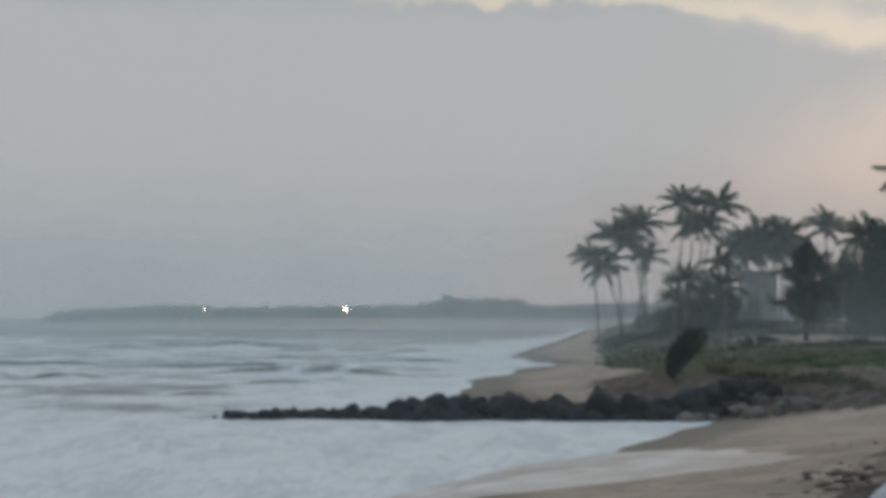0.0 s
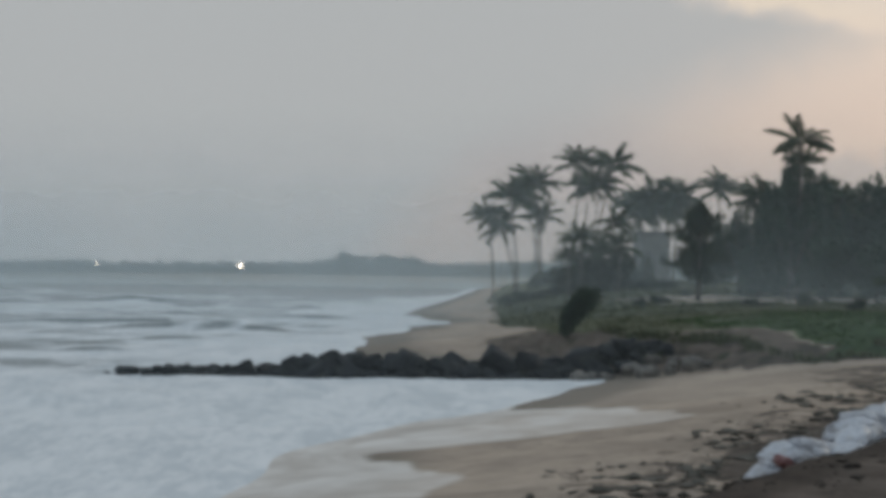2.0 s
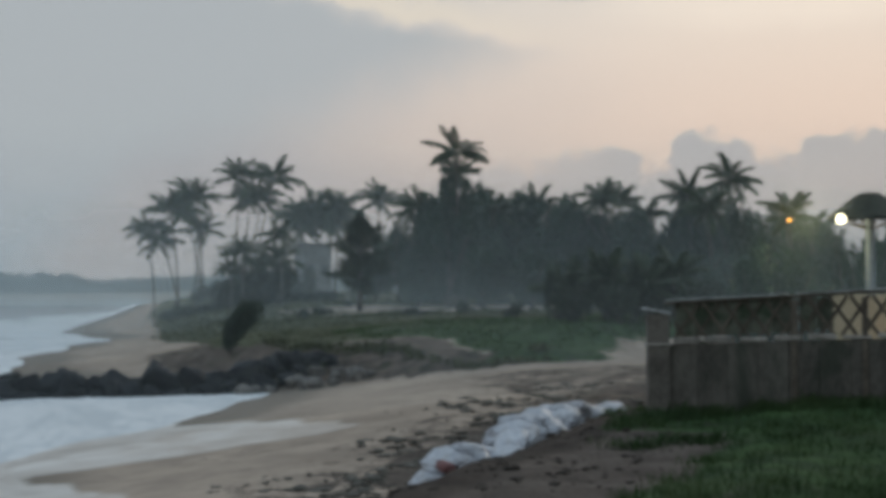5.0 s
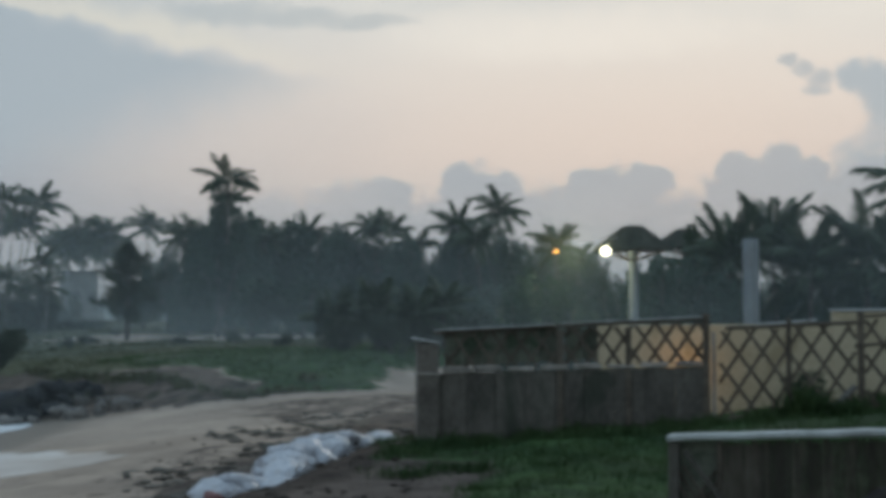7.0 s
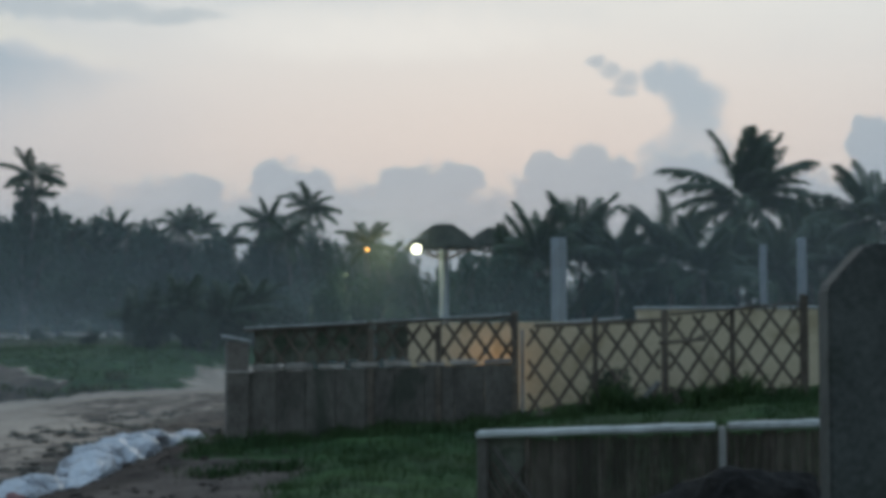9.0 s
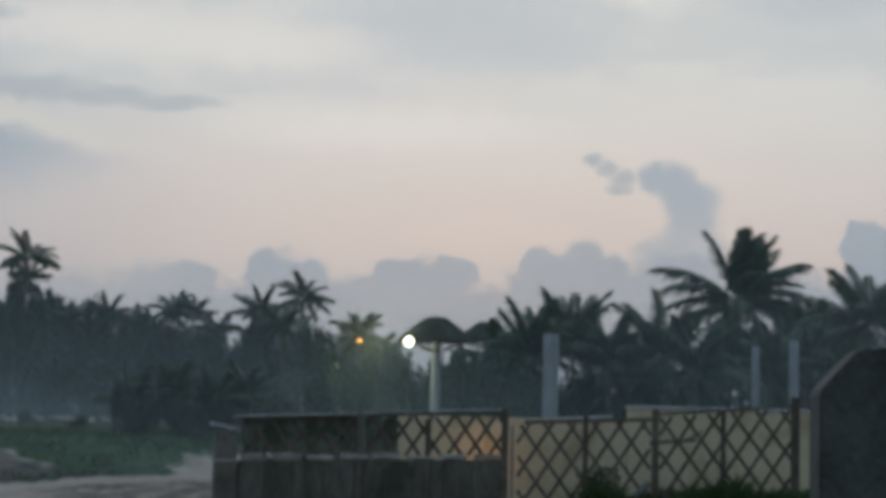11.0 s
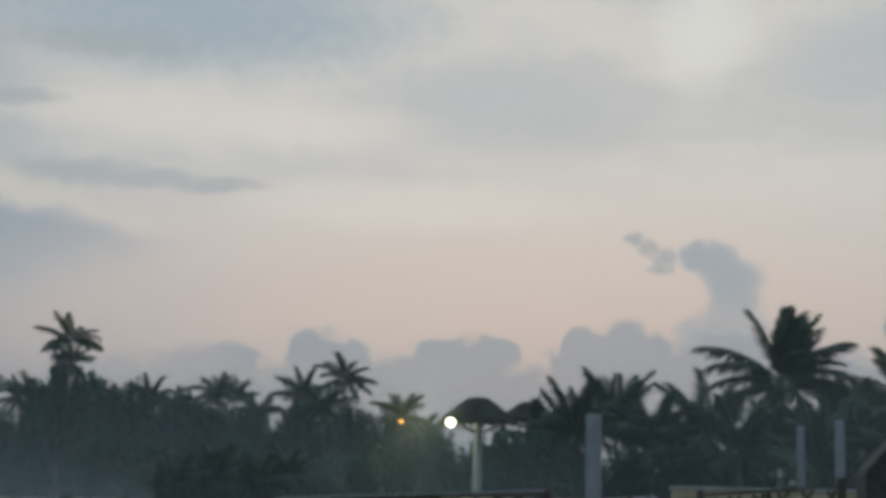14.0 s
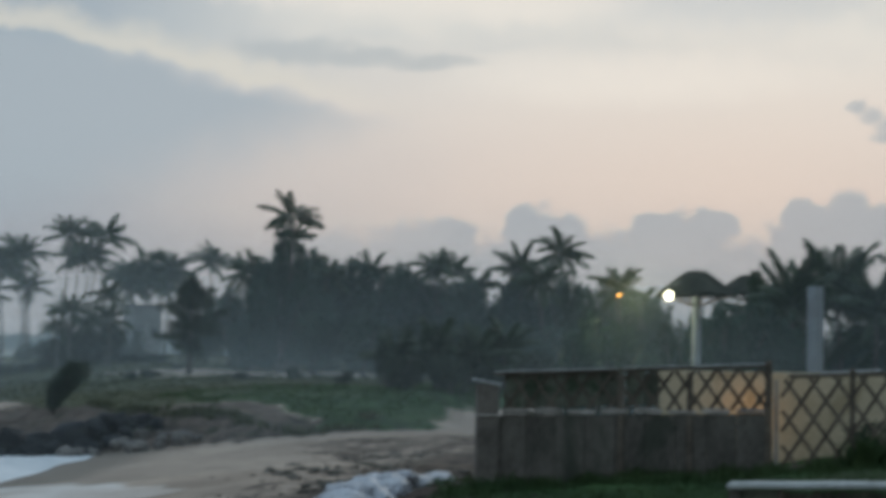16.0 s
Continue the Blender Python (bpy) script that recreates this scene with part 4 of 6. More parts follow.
def blown_palm(x, y, top, bx, by, size):
    """A tall palm whose leaves the sea wind has swept up and inland."""
    rng = random.Random(341)
    foot = ground_at(bx, by)
    tree = base("palm_tree", bx, by, foot, 0, "tall garden palm with its crown blown upwards", "palm tree", "garden palms")
    rise = top - foot
    pts = [((x - bx) * (i / 12) ** 1.6, (y - by) * (i / 12) ** 1.6, rise * i / 12 - (0.25 if i == 0 else 0)) for i in range(13)]
    part("trunk", tube(pts, [0.20 - 0.005 * i + 0.008 * (i % 2) for i in range(13)], 8), M["bark"], tree, smooth=True)
    head = Vector((x - bx, y - by, rise))
    lee = -39.0  # the way the wind blows
    leaves = [(lee + rng.uniform(-75, 75), rng.uniform(52, 95), "up", rng.uniform(0.72, 0.98)) for i in range(20)]
    leaves += [(lee + rng.uniform(-40, 40), rng.uniform(24, 48), "arch", rng.uniform(0.85, 1.05)) for i in range(5)]
    leaves += [(lee + rng.uniform(-30, 30), rng.uniform(2, 16), "mid", rng.uniform(1.0, 1.2)) for i in range(3)]
    leaves += [(lee + 180 + rng.uniform(-25, 25), p, k, l) for p, k, l in ((78, "up", 0.95), (42, "arch", 1.15), (30, "mid", 1.1), (14, "mid", 1.0), (-5, "low", 0.9))]
    leaves += [(lee + 90 * side + rng.uniform(-20, 20), p, "mid", 0.95) for side in (1, -1) for p in (45, 15, -15)]
    leaves += [(lee + rng.uniform(-30, 30), -30, "low", 0.95), (lee + 150, -35, "low", 0.85), (lee + 200, -62, "dry", 0.8)]
    for turn, pitch, kind, long in leaves:
        m = Matrix.Translation(head) @ pose(0, 0, 0, 0, 0, turn) @ pose(0, 0, 0, rng.uniform(-20, 20), -pitch, 0) @ Matrix.Scale(size * long, 4)
        piece("frond", rng.choice(FRONDS[kind]), tree, m)
    return tree


blown_palm(54.3, 66.7, 10.3, 54.5, 66.5, 3.9)


# ---------------------------------------------------------------- broad-leaved trees and shrubs
def crown_mesh(seed, leaves, leaf, mat, tall=1.0, lobes=9):
    """A ragged unit crown of many small leaf sprays around a few lobes."""
    rng = random.Random(seed)
    centres = []
    for i in range(lobes):
        a, r = rng.uniform(0, math.tau), rng.uniform(0.1, 0.62)
        centres.append((Vector((r * math.cos(a), r * math.sin(a), rng.uniform(0.25, 0.95) * tall)), rng.uniform(0.26, 0.46)))
    verts, faces = [], []
    for i in range(leaves):
        c, r = centres[i % lobes]
        d = Vector((rng.gauss(0, 1), rng.gauss(0, 1), rng.gauss(0, 0.8))).normalized()
        q = c + d * r * rng.uniform(0.55, 1.0) ** 0.5 * rng.uniform(0.75, 1.18)
        q.z = max(q.z, 0.02)
        a = Vector((rng.gauss(0, 1), rng.gauss(0, 1), rng.gauss(0, 0.7))).normalized()
        b = a.orthogonal().normalized() * rng.uniform(0.35, 0.6)
        s = leaf * rng.uniform(0.6, 1.4)
        v = len(verts)
        verts += [q - a * s, q + b * s * 0.9 + a * s * 0.1, q + a * s, q - b * s * 0.9]
        faces.append((v, v + 1, v + 2, v + 3))
    return mesh_of("crown", verts, faces, mat)


def broad_tree(label, category, mesh, parent_name, width, height, trunk=0.35):
    tree = base(parent_name, 0, 0, 0, 0, label, category)
    bm = tube([(0, 0, -0.3), (0.05 * width, 0, trunk * height * 0.5), (0, 0.02 * width, trunk * height), (0.03 * width, 0, 0.75 * height)],
              [0.035 * height, 0.028 * height, 0.022 * height, 0.008 * height], 7)
    part("trunk", bm, M["bark"], tree, smooth=True)
    for i in range(4):
        a = i * 1.7 + width
        limb = tube([(0, 0.01 * width, trunk * height * (0.8 + 0.1 * i)), (0.22 * width * math.cos(a), 0.22 * width * math.sin(a), height * (0.55 + 0.06 * i)),
                     (0.36 * width * math.cos(a), 0.36 * width * math.sin(a), height * (0.70 + 0.05 * i))], [0.014 * height, 0.009 * height, 0.003 * height], 5)
        part("limb", limb, M["bark"], tree)
    ob = new("crown", mesh)
    ob.parent = tree
    ob.matrix_basis = Matrix.Translation((0, 0, trunk * 0.45 * height)) @ Matrix.Diagonal((width / 2, width / 2, height * (1 - 0.45 * trunk) / 1.35, 1))
    return tree


CROWNS = [crown_mesh(40 + i, 4200, 0.055, M["leaf"], 1.0, 10 + i) for i in range(4)]
SHRUBS = [crown_mesh(60 + i, 2600, 0.05, M["dark_leaf"], 1.0, 8 + i) for i in range(3)]
TREES = [broad_tree("dense dark green broad-leaved tree on the grassy bank", "tree", CROWNS[i], "tree", 7.0, 8.0, 0.2) for i in range(4)]
BUSHES = [broad_tree("low dark green bush at the forest edge", "bush", SHRUBS[i], "bush", 4.0, 3.0, 0.08) for i in range(3)]


def stand(models, used, x, y, width, height, own_w, own_h, turn, group, label=""):
    """Sets one of the models at a place: the model itself first, then copies."""
    k = int(abs(x * 7.3 + y * 3.1)) % len(models)
    m = pose(x, y, ground_at(x, y) - 0.05, 0, 0, turn) @ Matrix.Diagonal((width / own_w, width / own_w, height / own_h, 1))
    ob = models[k]
    if k in used:
        ob = copy_thing(models[k], m @ Matrix.Diagonal([1 / v for v in ob.scale] + [1]))
    else:
        used.add(k)
        ob.matrix_basis = m
    return tagged(ob, label, "", group)


used_trees, used_bushes = set(), set()
WOOD = [  # x, y, width, height, turn
    (43.2, 164.4, 7.4, 11.8, 0),
    (50.0, 157.2, 7.7, 12.3, 67),
    (53.2, 153.0, 7.6, 11.2, 134),
    (56.0, 149.9, 6.9, 10.7, 201),
    (57.6, 145.0, 6.2, 10.0, 268),
    (59.8, 139.7, 6.1, 10.8, 335),
    (61.0, 132.6, 5.4, 10.4, 42),
    (59.1, 121.4, 5.0, 8.6, 109),
    (54.8, 106.7, 4.4, 7.3, 176),
    (47.2, 161.2, 7.3, 12.5, 243),
    (44.1, 172.4, 6.5, 11.1, 310),
    (42.2, 177.0, 6.7, 9.8, 17),
    (41.2, 183.4, 5.0, 8.5, 84),
    (44.8, 158.8, 6.6, 13.5, 151),
    (49.4, 162.7, 7.9, 12.1, 218),
    (50.5, 151.8, 8.0, 11.8, 285),
    (56.0, 155.2, 7.2, 10.5, 352),
    (56.8, 147.4, 7.4, 9.8, 59),
    (59.1, 143.3, 7.2, 9.9, 126),
    (60.9, 137.1, 6.5, 10.4, 193),
    (60.2, 126.4, 5.6, 9.1, 260),
    (57.2, 114.5, 4.7, 7.8, 327),
    (52.2, 99.1, 4.1, 6.7, 34),
    (38.4, 70.2, 2.9, 4.3, 101),
    (39.3, 144.8, 7.5, 9.4, 168),
    (40.8, 147.4, 4.6, 14.6, 235),
    (40.6, 150.6, 6.2, 11.7, 302),
    (43.9, 151.8, 6.3, 11.7, 9),
]
for px, py, wide, tall, turn in WOOD:
    stand(TREES, used_trees, px, py, wide, tall, 7.0, 8.0, turn, 'grove trees', 'dense dark green broad-leaved tree in the grove')
UNDER = [  # x, y, width, height, turn
    (38.9, 155.2, 5.9, 6.6, 0),
    (39.3, 134.4, 7.0, 6.0, 67),
    (42.7, 131.2, 6.9, 5.4, 134),
    (45.0, 124.1, 7.0, 5.3, 201),
    (47.6, 118.8, 6.4, 5.2, 268),
    (48.0, 110.0, 6.0, 4.9, 335),
    (47.0, 99.5, 5.1, 4.3, 42),
    (44.2, 87.5, 4.6, 4.0, 109),
    (43.7, 76.4, 4.1, 4.7, 176),
    (46.7, 76.9, 4.2, 5.4, 243),
    (49.8, 77.4, 4.6, 5.8, 310),
    (52.3, 75.7, 4.9, 5.6, 17),
    (54.8, 73.9, 4.9, 5.6, 84),
    (59.0, 74.4, 5.1, 5.7, 151),
    (61.8, 72.1, 5.1, 6.2, 218),
    (62.1, 67.9, 4.9, 6.1, 285),
    (22.3, 47.6, 2.0, 4.9, 20),
    (21.9, 46.6, 1.6, 4.5, 250),
    (23.9, 48.0, 2.2, 5.0, 200),
    (30.6, 53.2, 3.4, 5.9, 15),
    (32.4, 55.0, 3.6, 6.1, 75),
    (33.2, 52.6, 3.2, 5.3, 300),
    (31.4, 53.2, 3.0, 5.2, 60),
    (34.8, 58.6, 3.6, 5.2, 220),
    (38.5, 62.6, 4.4, 5.2, 20),
    (42.0, 63.6, 4.4, 5.3, 110),
    (45.4, 62.2, 4.4, 5.3, 190),
    (48.6, 63.4, 4.4, 5.2, 310),
    (27.3, 49.6, 2.6, 5.2, 80),
    (28.6, 50.9, 2.6, 5.2, 140),
    (24.4, 47.0, 1.2, 3.9, 352),
    (25.0, 49.0, 1.3, 4.1, 59),
    (26.1, 51.8, 1.7, 3.8, 126),
    (28.7, 52.7, 1.6, 3.7, 193),
    (29.6, 49.9, 1.2, 3.8, 260),
    (28.9, 54.9, 1.9, 4.4, 327),
    (31.0, 56.0, 1.9, 4.3, 34),
    (33.2, 57.1, 1.8, 4.5, 101),
    (43.4, 90.1, 3.7, 5.3, 168),
    (28.5, 52.8, 2.0, 5.2, 235),
    (30.7, 53.9, 2.3, 5.3, 302),
    (32.0, 57.7, 2.4, 5.4, 9),
    (32.4, 55.2, 2.1, 5.3, 76),
]
for px, py, wide, tall, turn in UNDER:
    stand(TREES, used_trees, px, py, wide, tall, 7.0, 8.0, turn, 'grove trees', 'dense dark green broad-leaved tree at the forest edge')
EDGE = [  # x, y, width, height, turn
    (28.9, 85.2, 1.8, 3.4, 0),
    (30.6, 86.7, 2.5, 3.9, 67),
    (31.5, 84.3, 2.7, 3.9, 134),
    (32.2, 81.9, 2.3, 3.5, 201),
    (28.2, 81.2, 2.6, 2.4, 268),
    (30.6, 80.4, 3.2, 2.5, 335),
    (34.8, 85.2, 3.4, 3.2, 42),
    (36.2, 82.4, 3.6, 2.7, 109),
    (36.3, 76.9, 3.4, 2.5, 176),
    (36.1, 71.4, 3.2, 2.3, 243),
    (30.9, 99.3, 1.6, 1.0, 310),
    (32.4, 115.5, 1.8, 1.2, 17),
    (30.4, 181.5, 5.5, 5.6, 84),
    (26.8, 182.0, 5.2, 5.5, 151),
    (24.6, 184.4, 3.7, 4.2, 218),
    (28.6, 182.8, 5.5, 4.7, 285),
    (34.8, 191.9, 3.9, 3.9, 352),
    (28.5, 52.8, 2.0, 2.3, 59),
    (28.2, 48.4, 2.2, 2.3, 126),
    (15.9, 36.7, 1.5, 1.8, 193),
    (17.3, 37.2, 1.6, 1.8, 260),
    (18.8, 37.6, 1.5, 1.8, 327),
    (19.0, 185.0, 3.5, 1.6, 34),
    (20.5, 184.9, 3.5, 1.5, 101),
    (22.1, 184.7, 3.5, 1.3, 168),
    (23.6, 184.5, 3.5, 1.5, 235),
    (25.2, 184.3, 3.5, 1.4, 302),
    (26.7, 184.1, 3.5, 1.5, 9),
    (28.3, 183.8, 3.5, 1.4, 76),
    (29.9, 183.6, 3.5, 1.3, 143),
    (31.4, 183.3, 3.5, 1.5, 210),
    (33.0, 183.0, 3.5, 1.3, 277),
    (34.6, 182.8, 3.5, 1.5, 344),
    (36.1, 182.5, 3.5, 1.4, 51),
    (26.5, 220.4, 4.4, 2.6, 118),
    (28.2, 219.2, 4.4, 2.8, 185),
    (30.4, 219.9, 4.4, 2.8, 252),
    (32.1, 217.7, 4.4, 2.9, 319),
    (34.4, 218.3, 4.4, 2.9, 26),
    (36.4, 215.9, 4.4, 2.9, 93),
]
for px, py, wide, tall, turn in EDGE:
    stand(BUSHES, used_bushes, px, py, wide, tall, 4.0, 3.0, turn, 'edge bushes', 'low dark green bush at the forest edge')
rng_field = random.Random(77)
for i in range(34):
    px, py = rng_field.uniform(22, 62), rng_field.uniform(112, 215)
    px = max(px, 14 + (py - 90) * 0.11)
    stand(BUSHES, used_bushes, px, py, rng_field.uniform(1.2, 3.2), rng_field.uniform(0.5, 1.3), 4.0, 3.0, rng_field.uniform(0, 360), "field bushes", "low scrubby bush on the grassy field")



# ---------------------------------------------------------------- stone groyne
def armour_stone(seed, flat=0.9):
    """An angular quarried block: a hull of scattered points with worn edges and pitted faces."""
    rng = random.Random(seed)
    bm = bmesh.new()
    for i in range(15):
        d = Vector((rng.gauss(0, 1), rng.gauss(0, 1), rng.gauss(0, 1))).normalized() * rng.uniform(0.85, 1.12)
        bm.verts.new((d.x * 1.1, d.y, d.z * flat))
    bmesh.ops.convex_hull(bm, input=bm.verts)
    bmesh.ops.delete(bm, geom=[v for v in bm.verts if not v.link_faces], context="VERTS")
    bmesh.ops.bevel(bm, geom=bm.edges[:], offset=0.07, segments=1, affect="EDGES")
    bmesh.ops.triangulate(bm, faces=bm.faces[:])
    bmesh.ops.subdivide_edges(bm, edges=[e for e in bm.edges if e.calc_length() > 0.3], cuts=1)
    bmesh.ops.triangulate(bm, faces=bm.faces[:])
    for v in bm.verts:
        v.co += 0.05 * noise.noise_vector(v.co * 3.0 + Vector((seed, 0, 0)))
    return bm


ROCKS = []
for s in range(8):
    bm = armour_stone(s)
    me = bpy.data.meshes.new("boulder")
    bm.to_mesh(me)
    bm.free()
    me.materials.append(M["rock"])
    ROCKS.append(me)


def groyne():
    """Dark armour stones laid in a line from the grass into the surf."""
    rng = random.Random(11)
    xs = (-10.4, -9.6, -7.5, -5.0, -2.5, 0.0, 3.0, 5.5, 8.0, 11.0, 14.5)
    rs = (0.26, 0.46, 0.62, 0.64, 0.84, 0.98, 1.02, 1.05, 1.08, 0.95, 0.65)
    x = -10.3
    while x < 15.2:
        r = float(np.interp(x, xs, rs))
        for row in range(3):
            if x < -8.5 and row != 1:
                continue
            size = r * rng.uniform(0.42, 0.92) * (0.85 if row == 0 else 1.0)
            px, py = x + rng.uniform(-0.25, 0.25), 77.0 + (row - 0.8) * r * 1.05 + rng.uniform(-0.2, 0.2)
            low = min(max(ground_at(px, py), -0.25), 0.45 + 0.12 * max(0.0, px - 9.0))
            ob = new("boulder", rng.choice(ROCKS))
            ob.matrix_basis = pose(px, py, low + (size * 0.35 if row != 1 else 0.25 * size + 0.42 * r), rng.uniform(-30, 30), rng.uniform(-30, 30), rng.uniform(0, 360)) @ Matrix.Diagonal((size * rng.uniform(0.9, 1.25), size, size * rng.uniform(0.85, 1.45), 1))
            tagged(ob, "dark wet basalt boulder in the stone groyne", "boulder", "groyne boulders")
        x += r * rng.uniform(0.36, 0.62) + (0.55 if x < -10.2 else 0.0)


groyne()


def loose_stones():
    """Paler stones where the groyne meets the bank."""
    rng = random.Random(5)
    me_list = []
    for s in range(4):
        bm = boulder(20 + s, 0.7, 2)
        me = bpy.data.meshes.new("stone")
        bm.to_mesh(me)
        bm.free()
        me.materials.append(M["pale_rock"])
        me_list.append(me)
    for i in range(26):
        x = rng.uniform(10.5, 16.5)
        y = 75.6 + rng.uniform(-0.8, 1.6) - 0.7 * max(0, x - 13)
        size = rng.uniform(0.18, 0.5)
        ob = new("stone", rng.choice(me_list))
        ob.matrix_basis = pose(x, y, ground_at(x, y) + 0.35 * size, rng.uniform(-40, 40), rng.uniform(-40, 40), rng.uniform(0, 360)) @ Matrix.Scale(size, 4)
        tagged(ob, "pale grey stone at the foot of the bank", "stone", "loose stones")
    spots = ((10.2, 17.6, 0.32), (9.3, 16.9, 0.22), (11.4, 15.2, 0.3), (11.0, 15.6, 0.2))
    for x, y, size in spots:
        ob = new("stone", me_list[0])
        ob.matrix_basis = pose(x, y - 1.6, ground_at(x, y - 1.6) + 0.3 * size, 10, 0, x * 50) @ Matrix.Diagonal((size * 1.5, size, size, 1))
        tagged(ob, "pale broken stone on the ground before the low wall", "stone", "loose stones")


loose_stones()


# ---------------------------------------------------------------- leaning shrub behind the groyne
def leaning_shrub(x, y):
    """A wind-cut shrub: bare leaning stems and a dense dark wedge of leaves."""
    rng = random.Random(3)
    z = ground_at(x, y)
    shrub = base("shrub", x, y, z, 0, "dark wind-cut shrub leaning inland behind the groyne", "shrub")
    for i in range(5):
        a = rng.uniform(-0.2, 0.25)
        part("stem", tube([(a, 0.1 * i - 0.2, -0.1), (a + 0.08, 0.1 * i - 0.2, 0.8), (a + 0.6 + 0.1 * i, 0.05 * i, 2.0)], [0.06, 0.045, 0.02], 6), M["bark"], shrub)
    verts, faces = [], []
    for i in range(3800):
        s, t = rng.random(), rng.random()
        # wedge: narrow at the foot, broad and slanting up to the right
        cx = -0.30 + 0.55 * s + t * (0.35 + 1.15 * s)
        top, low = 1.25 + 1.15 * min(1.0, (cx + 0.3) / 1.0), 0.25 + 0.95 * max(0.0, cx)
        q = Vector((cx + rng.gauss(0, 0.05), rng.gauss(0, 0.35), low + (top - low) * rng.random() + rng.gauss(0, 0.04)))
        a = Vector((rng.gauss(0, 1), rng.gauss(0, 1), rng.gauss(0, 1))).normalized()
        b = a.orthogonal().normalized() * 0.5
        k = rng.uniform(0.05, 0.11)
        v = len(verts)
        verts += [q - a * k, q + b * k, q + a * k, q - b * k]
        faces.append((v, v + 1, v + 2, v + 3))
    ob = new("crown", mesh_of("crown", verts, faces, M["dark_leaf"]))
    ob.parent = shrub
    return shrub


leaning_shrub(11.75, 86.3).scale = (1.06, 1.06, 1.12)


# ---------------------------------------------------------------- casuarina
def casuarina(x, y, height, width):
    rng = random.Random(8)
    tree = base("casuarina_tree", x, y, ground_at(x, y), 0, "narrow dark casuarina tree standing before the palms", "tree")
    part("trunk", tube([(0, 0, -0.3), (0.1, 0, 0.5 * height), (0.05, 0, 0.97 * height)], [0.26, 0.17, 0.03], 7), M["bark"], tree, smooth=True)
    verts, faces = [], []
    sprays = []
    for k in range(46):
        t = (k + 0.5) / 46
        reach = width / 2 * (0.12 + 0.95 * math.sin(math.pi * (0.16 + 0.82 * t ** 0.75)) ** 1.1) * rng.choice((0.35, 0.6, 0.9, 1.0, 1.3))
        sprays.append((0.20 + 0.74 * t, k * 2.4 + rng.uniform(-0.4, 0.4), reach))
    for i in range(9000):
        t, a, reach = sprays[i % 46]
        f = rng.random() ** 0.7
        q = Vector((reach * f * math.cos(a), reach * f * math.sin(a), height * t + 0.55 * reach * f - 0.2 * reach * f * f))
        q += Vector((rng.gauss(0, 0.16), rng.gauss(0, 0.16), rng.gauss(0, 0.22)))
        d = Vector((math.cos(a) + rng.gauss(0, 0.4), math.sin(a) + rng.gauss(0, 0.4), rng.uniform(0.0, 1.0))).normalized()
        b = d.orthogonal().normalized() * 0.2
        k = rng.uniform(0.14, 0.30)
        v = len(verts)
        verts += [q - d * k, q + b * k, q + d * k, q - b * k]
        faces.append((v, v + 1, v + 2, v + 3))
    ob = new("crown", mesh_of("crown", verts, faces, M["dark_leaf"]))
    ob.parent = tree
    return tree


casuarina(29.4, 136.9, 8.2, 5.0)


# ---------------------------------------------------------------- far house among the palms
def far_house(x, y, sx, sy, h, turn):
    z = ground_at(x, y)
    house = base("house", x, y, z - 0.1, turn, "pale grey rendered house half hidden by palms", "house")
    part("wall", block(sx, sy, h, bevel=0.03), M["house"], house)
    bm = block(sx + 0.8, sy + 0.8, 0.2, 0, 0, h, 0.02)
    part("roof", bm, M["tin"], house)
    for i in range(2):
        win = part("window", block(0.9, 0.10, 1.1, -sx / 4 + i * sx / 2, -sy / 2 - 0.02, h * 0.45, 0.02), M["tin"], house)
        part("sill", block(1.1, 0.2, 0.08, -sx / 4 + i * sx / 2, -sy / 2 - 0.05, h * 0.45 - 0.09, 0.01), M["concrete"], win)
    return house


far_house(38.3, 205.5, 3.7, 3.2, 6.2, 10)


# ---------------------------------------------------------------- sea-side fence
FX, FY = 12.5, 30.6          # corner of the fence
FD = Vector((0.847, -0.532, 0))  # its run
FN = Vector((-0.532, -0.847, 0))  # towards the terrace
FTURN = math.degrees(math.atan2(FD.y, FD.x))


def fence_place(u, v, z):
    return (FX + FD.x * u + FN.x * v, FY + FD.y * u + FN.y * v, z)


def bar(a, b, wide, thick, y=0.0):
    """A flat bar from a to b in the fence plane, local x along the fence, z up."""
    ax, az_ = a
    bx, bz = b
    long = math.hypot(bx - ax, bz - az_)
    tilt = math.atan2(bz - az_, bx - ax)
    bm = bmesh.new()
    bmesh.ops.create_cube(bm, size=1.0)
    bmesh.ops.scale(bm, vec=(long, thick, wide), verts=bm.verts)
    bmesh.ops.bevel(bm, geom=bm.edges[:], offset=0.2 * min(wide, thick), segments=1, affect="EDGES")
    bmesh.ops.rotate(bm, matrix=Matrix.Rotation(-tilt, 3, "Y"), verts=bm.verts)
    bmesh.ops.translate(bm, vec=((ax + bx) / 2, y, (az_ + bz) / 2), verts=bm.verts)
    return bm


def lattice(parent, u0, u1, low0, low1, top0, top1, pitch, wide=0.055):
    """Crossed bars, clipped to a panel whose lower and upper edges slope."""
    def edge(u, a, b):
        return a + (b - a) * (u - u0) / (u1 - u0)
    slope = 1.45
    tall = max(top0 - low0, top1 - low1)
    count = int((u1 - u0 + tall / slope) / pitch) + 2
    for sign in (1, -1):
        for i in range(-count, count + 1):
            pts = []
            for k in range(41):
                z_rel = tall * k / 40
                u = (u0 + i * pitch + z_rel / slope) if sign > 0 else (u1 - i * pitch - z_rel / slope)
                z = edge(u, low0, low1) + z_rel
                if u0 <= u <= u1 and z <= edge(u, top0, top1):
                    pts.append((u, z))
            if len(pts) > 3:
                part("lattice_bar", bar(pts[0], pts[-1], wide, 0.03, 0.018 * sign), M["lattice"], parent)


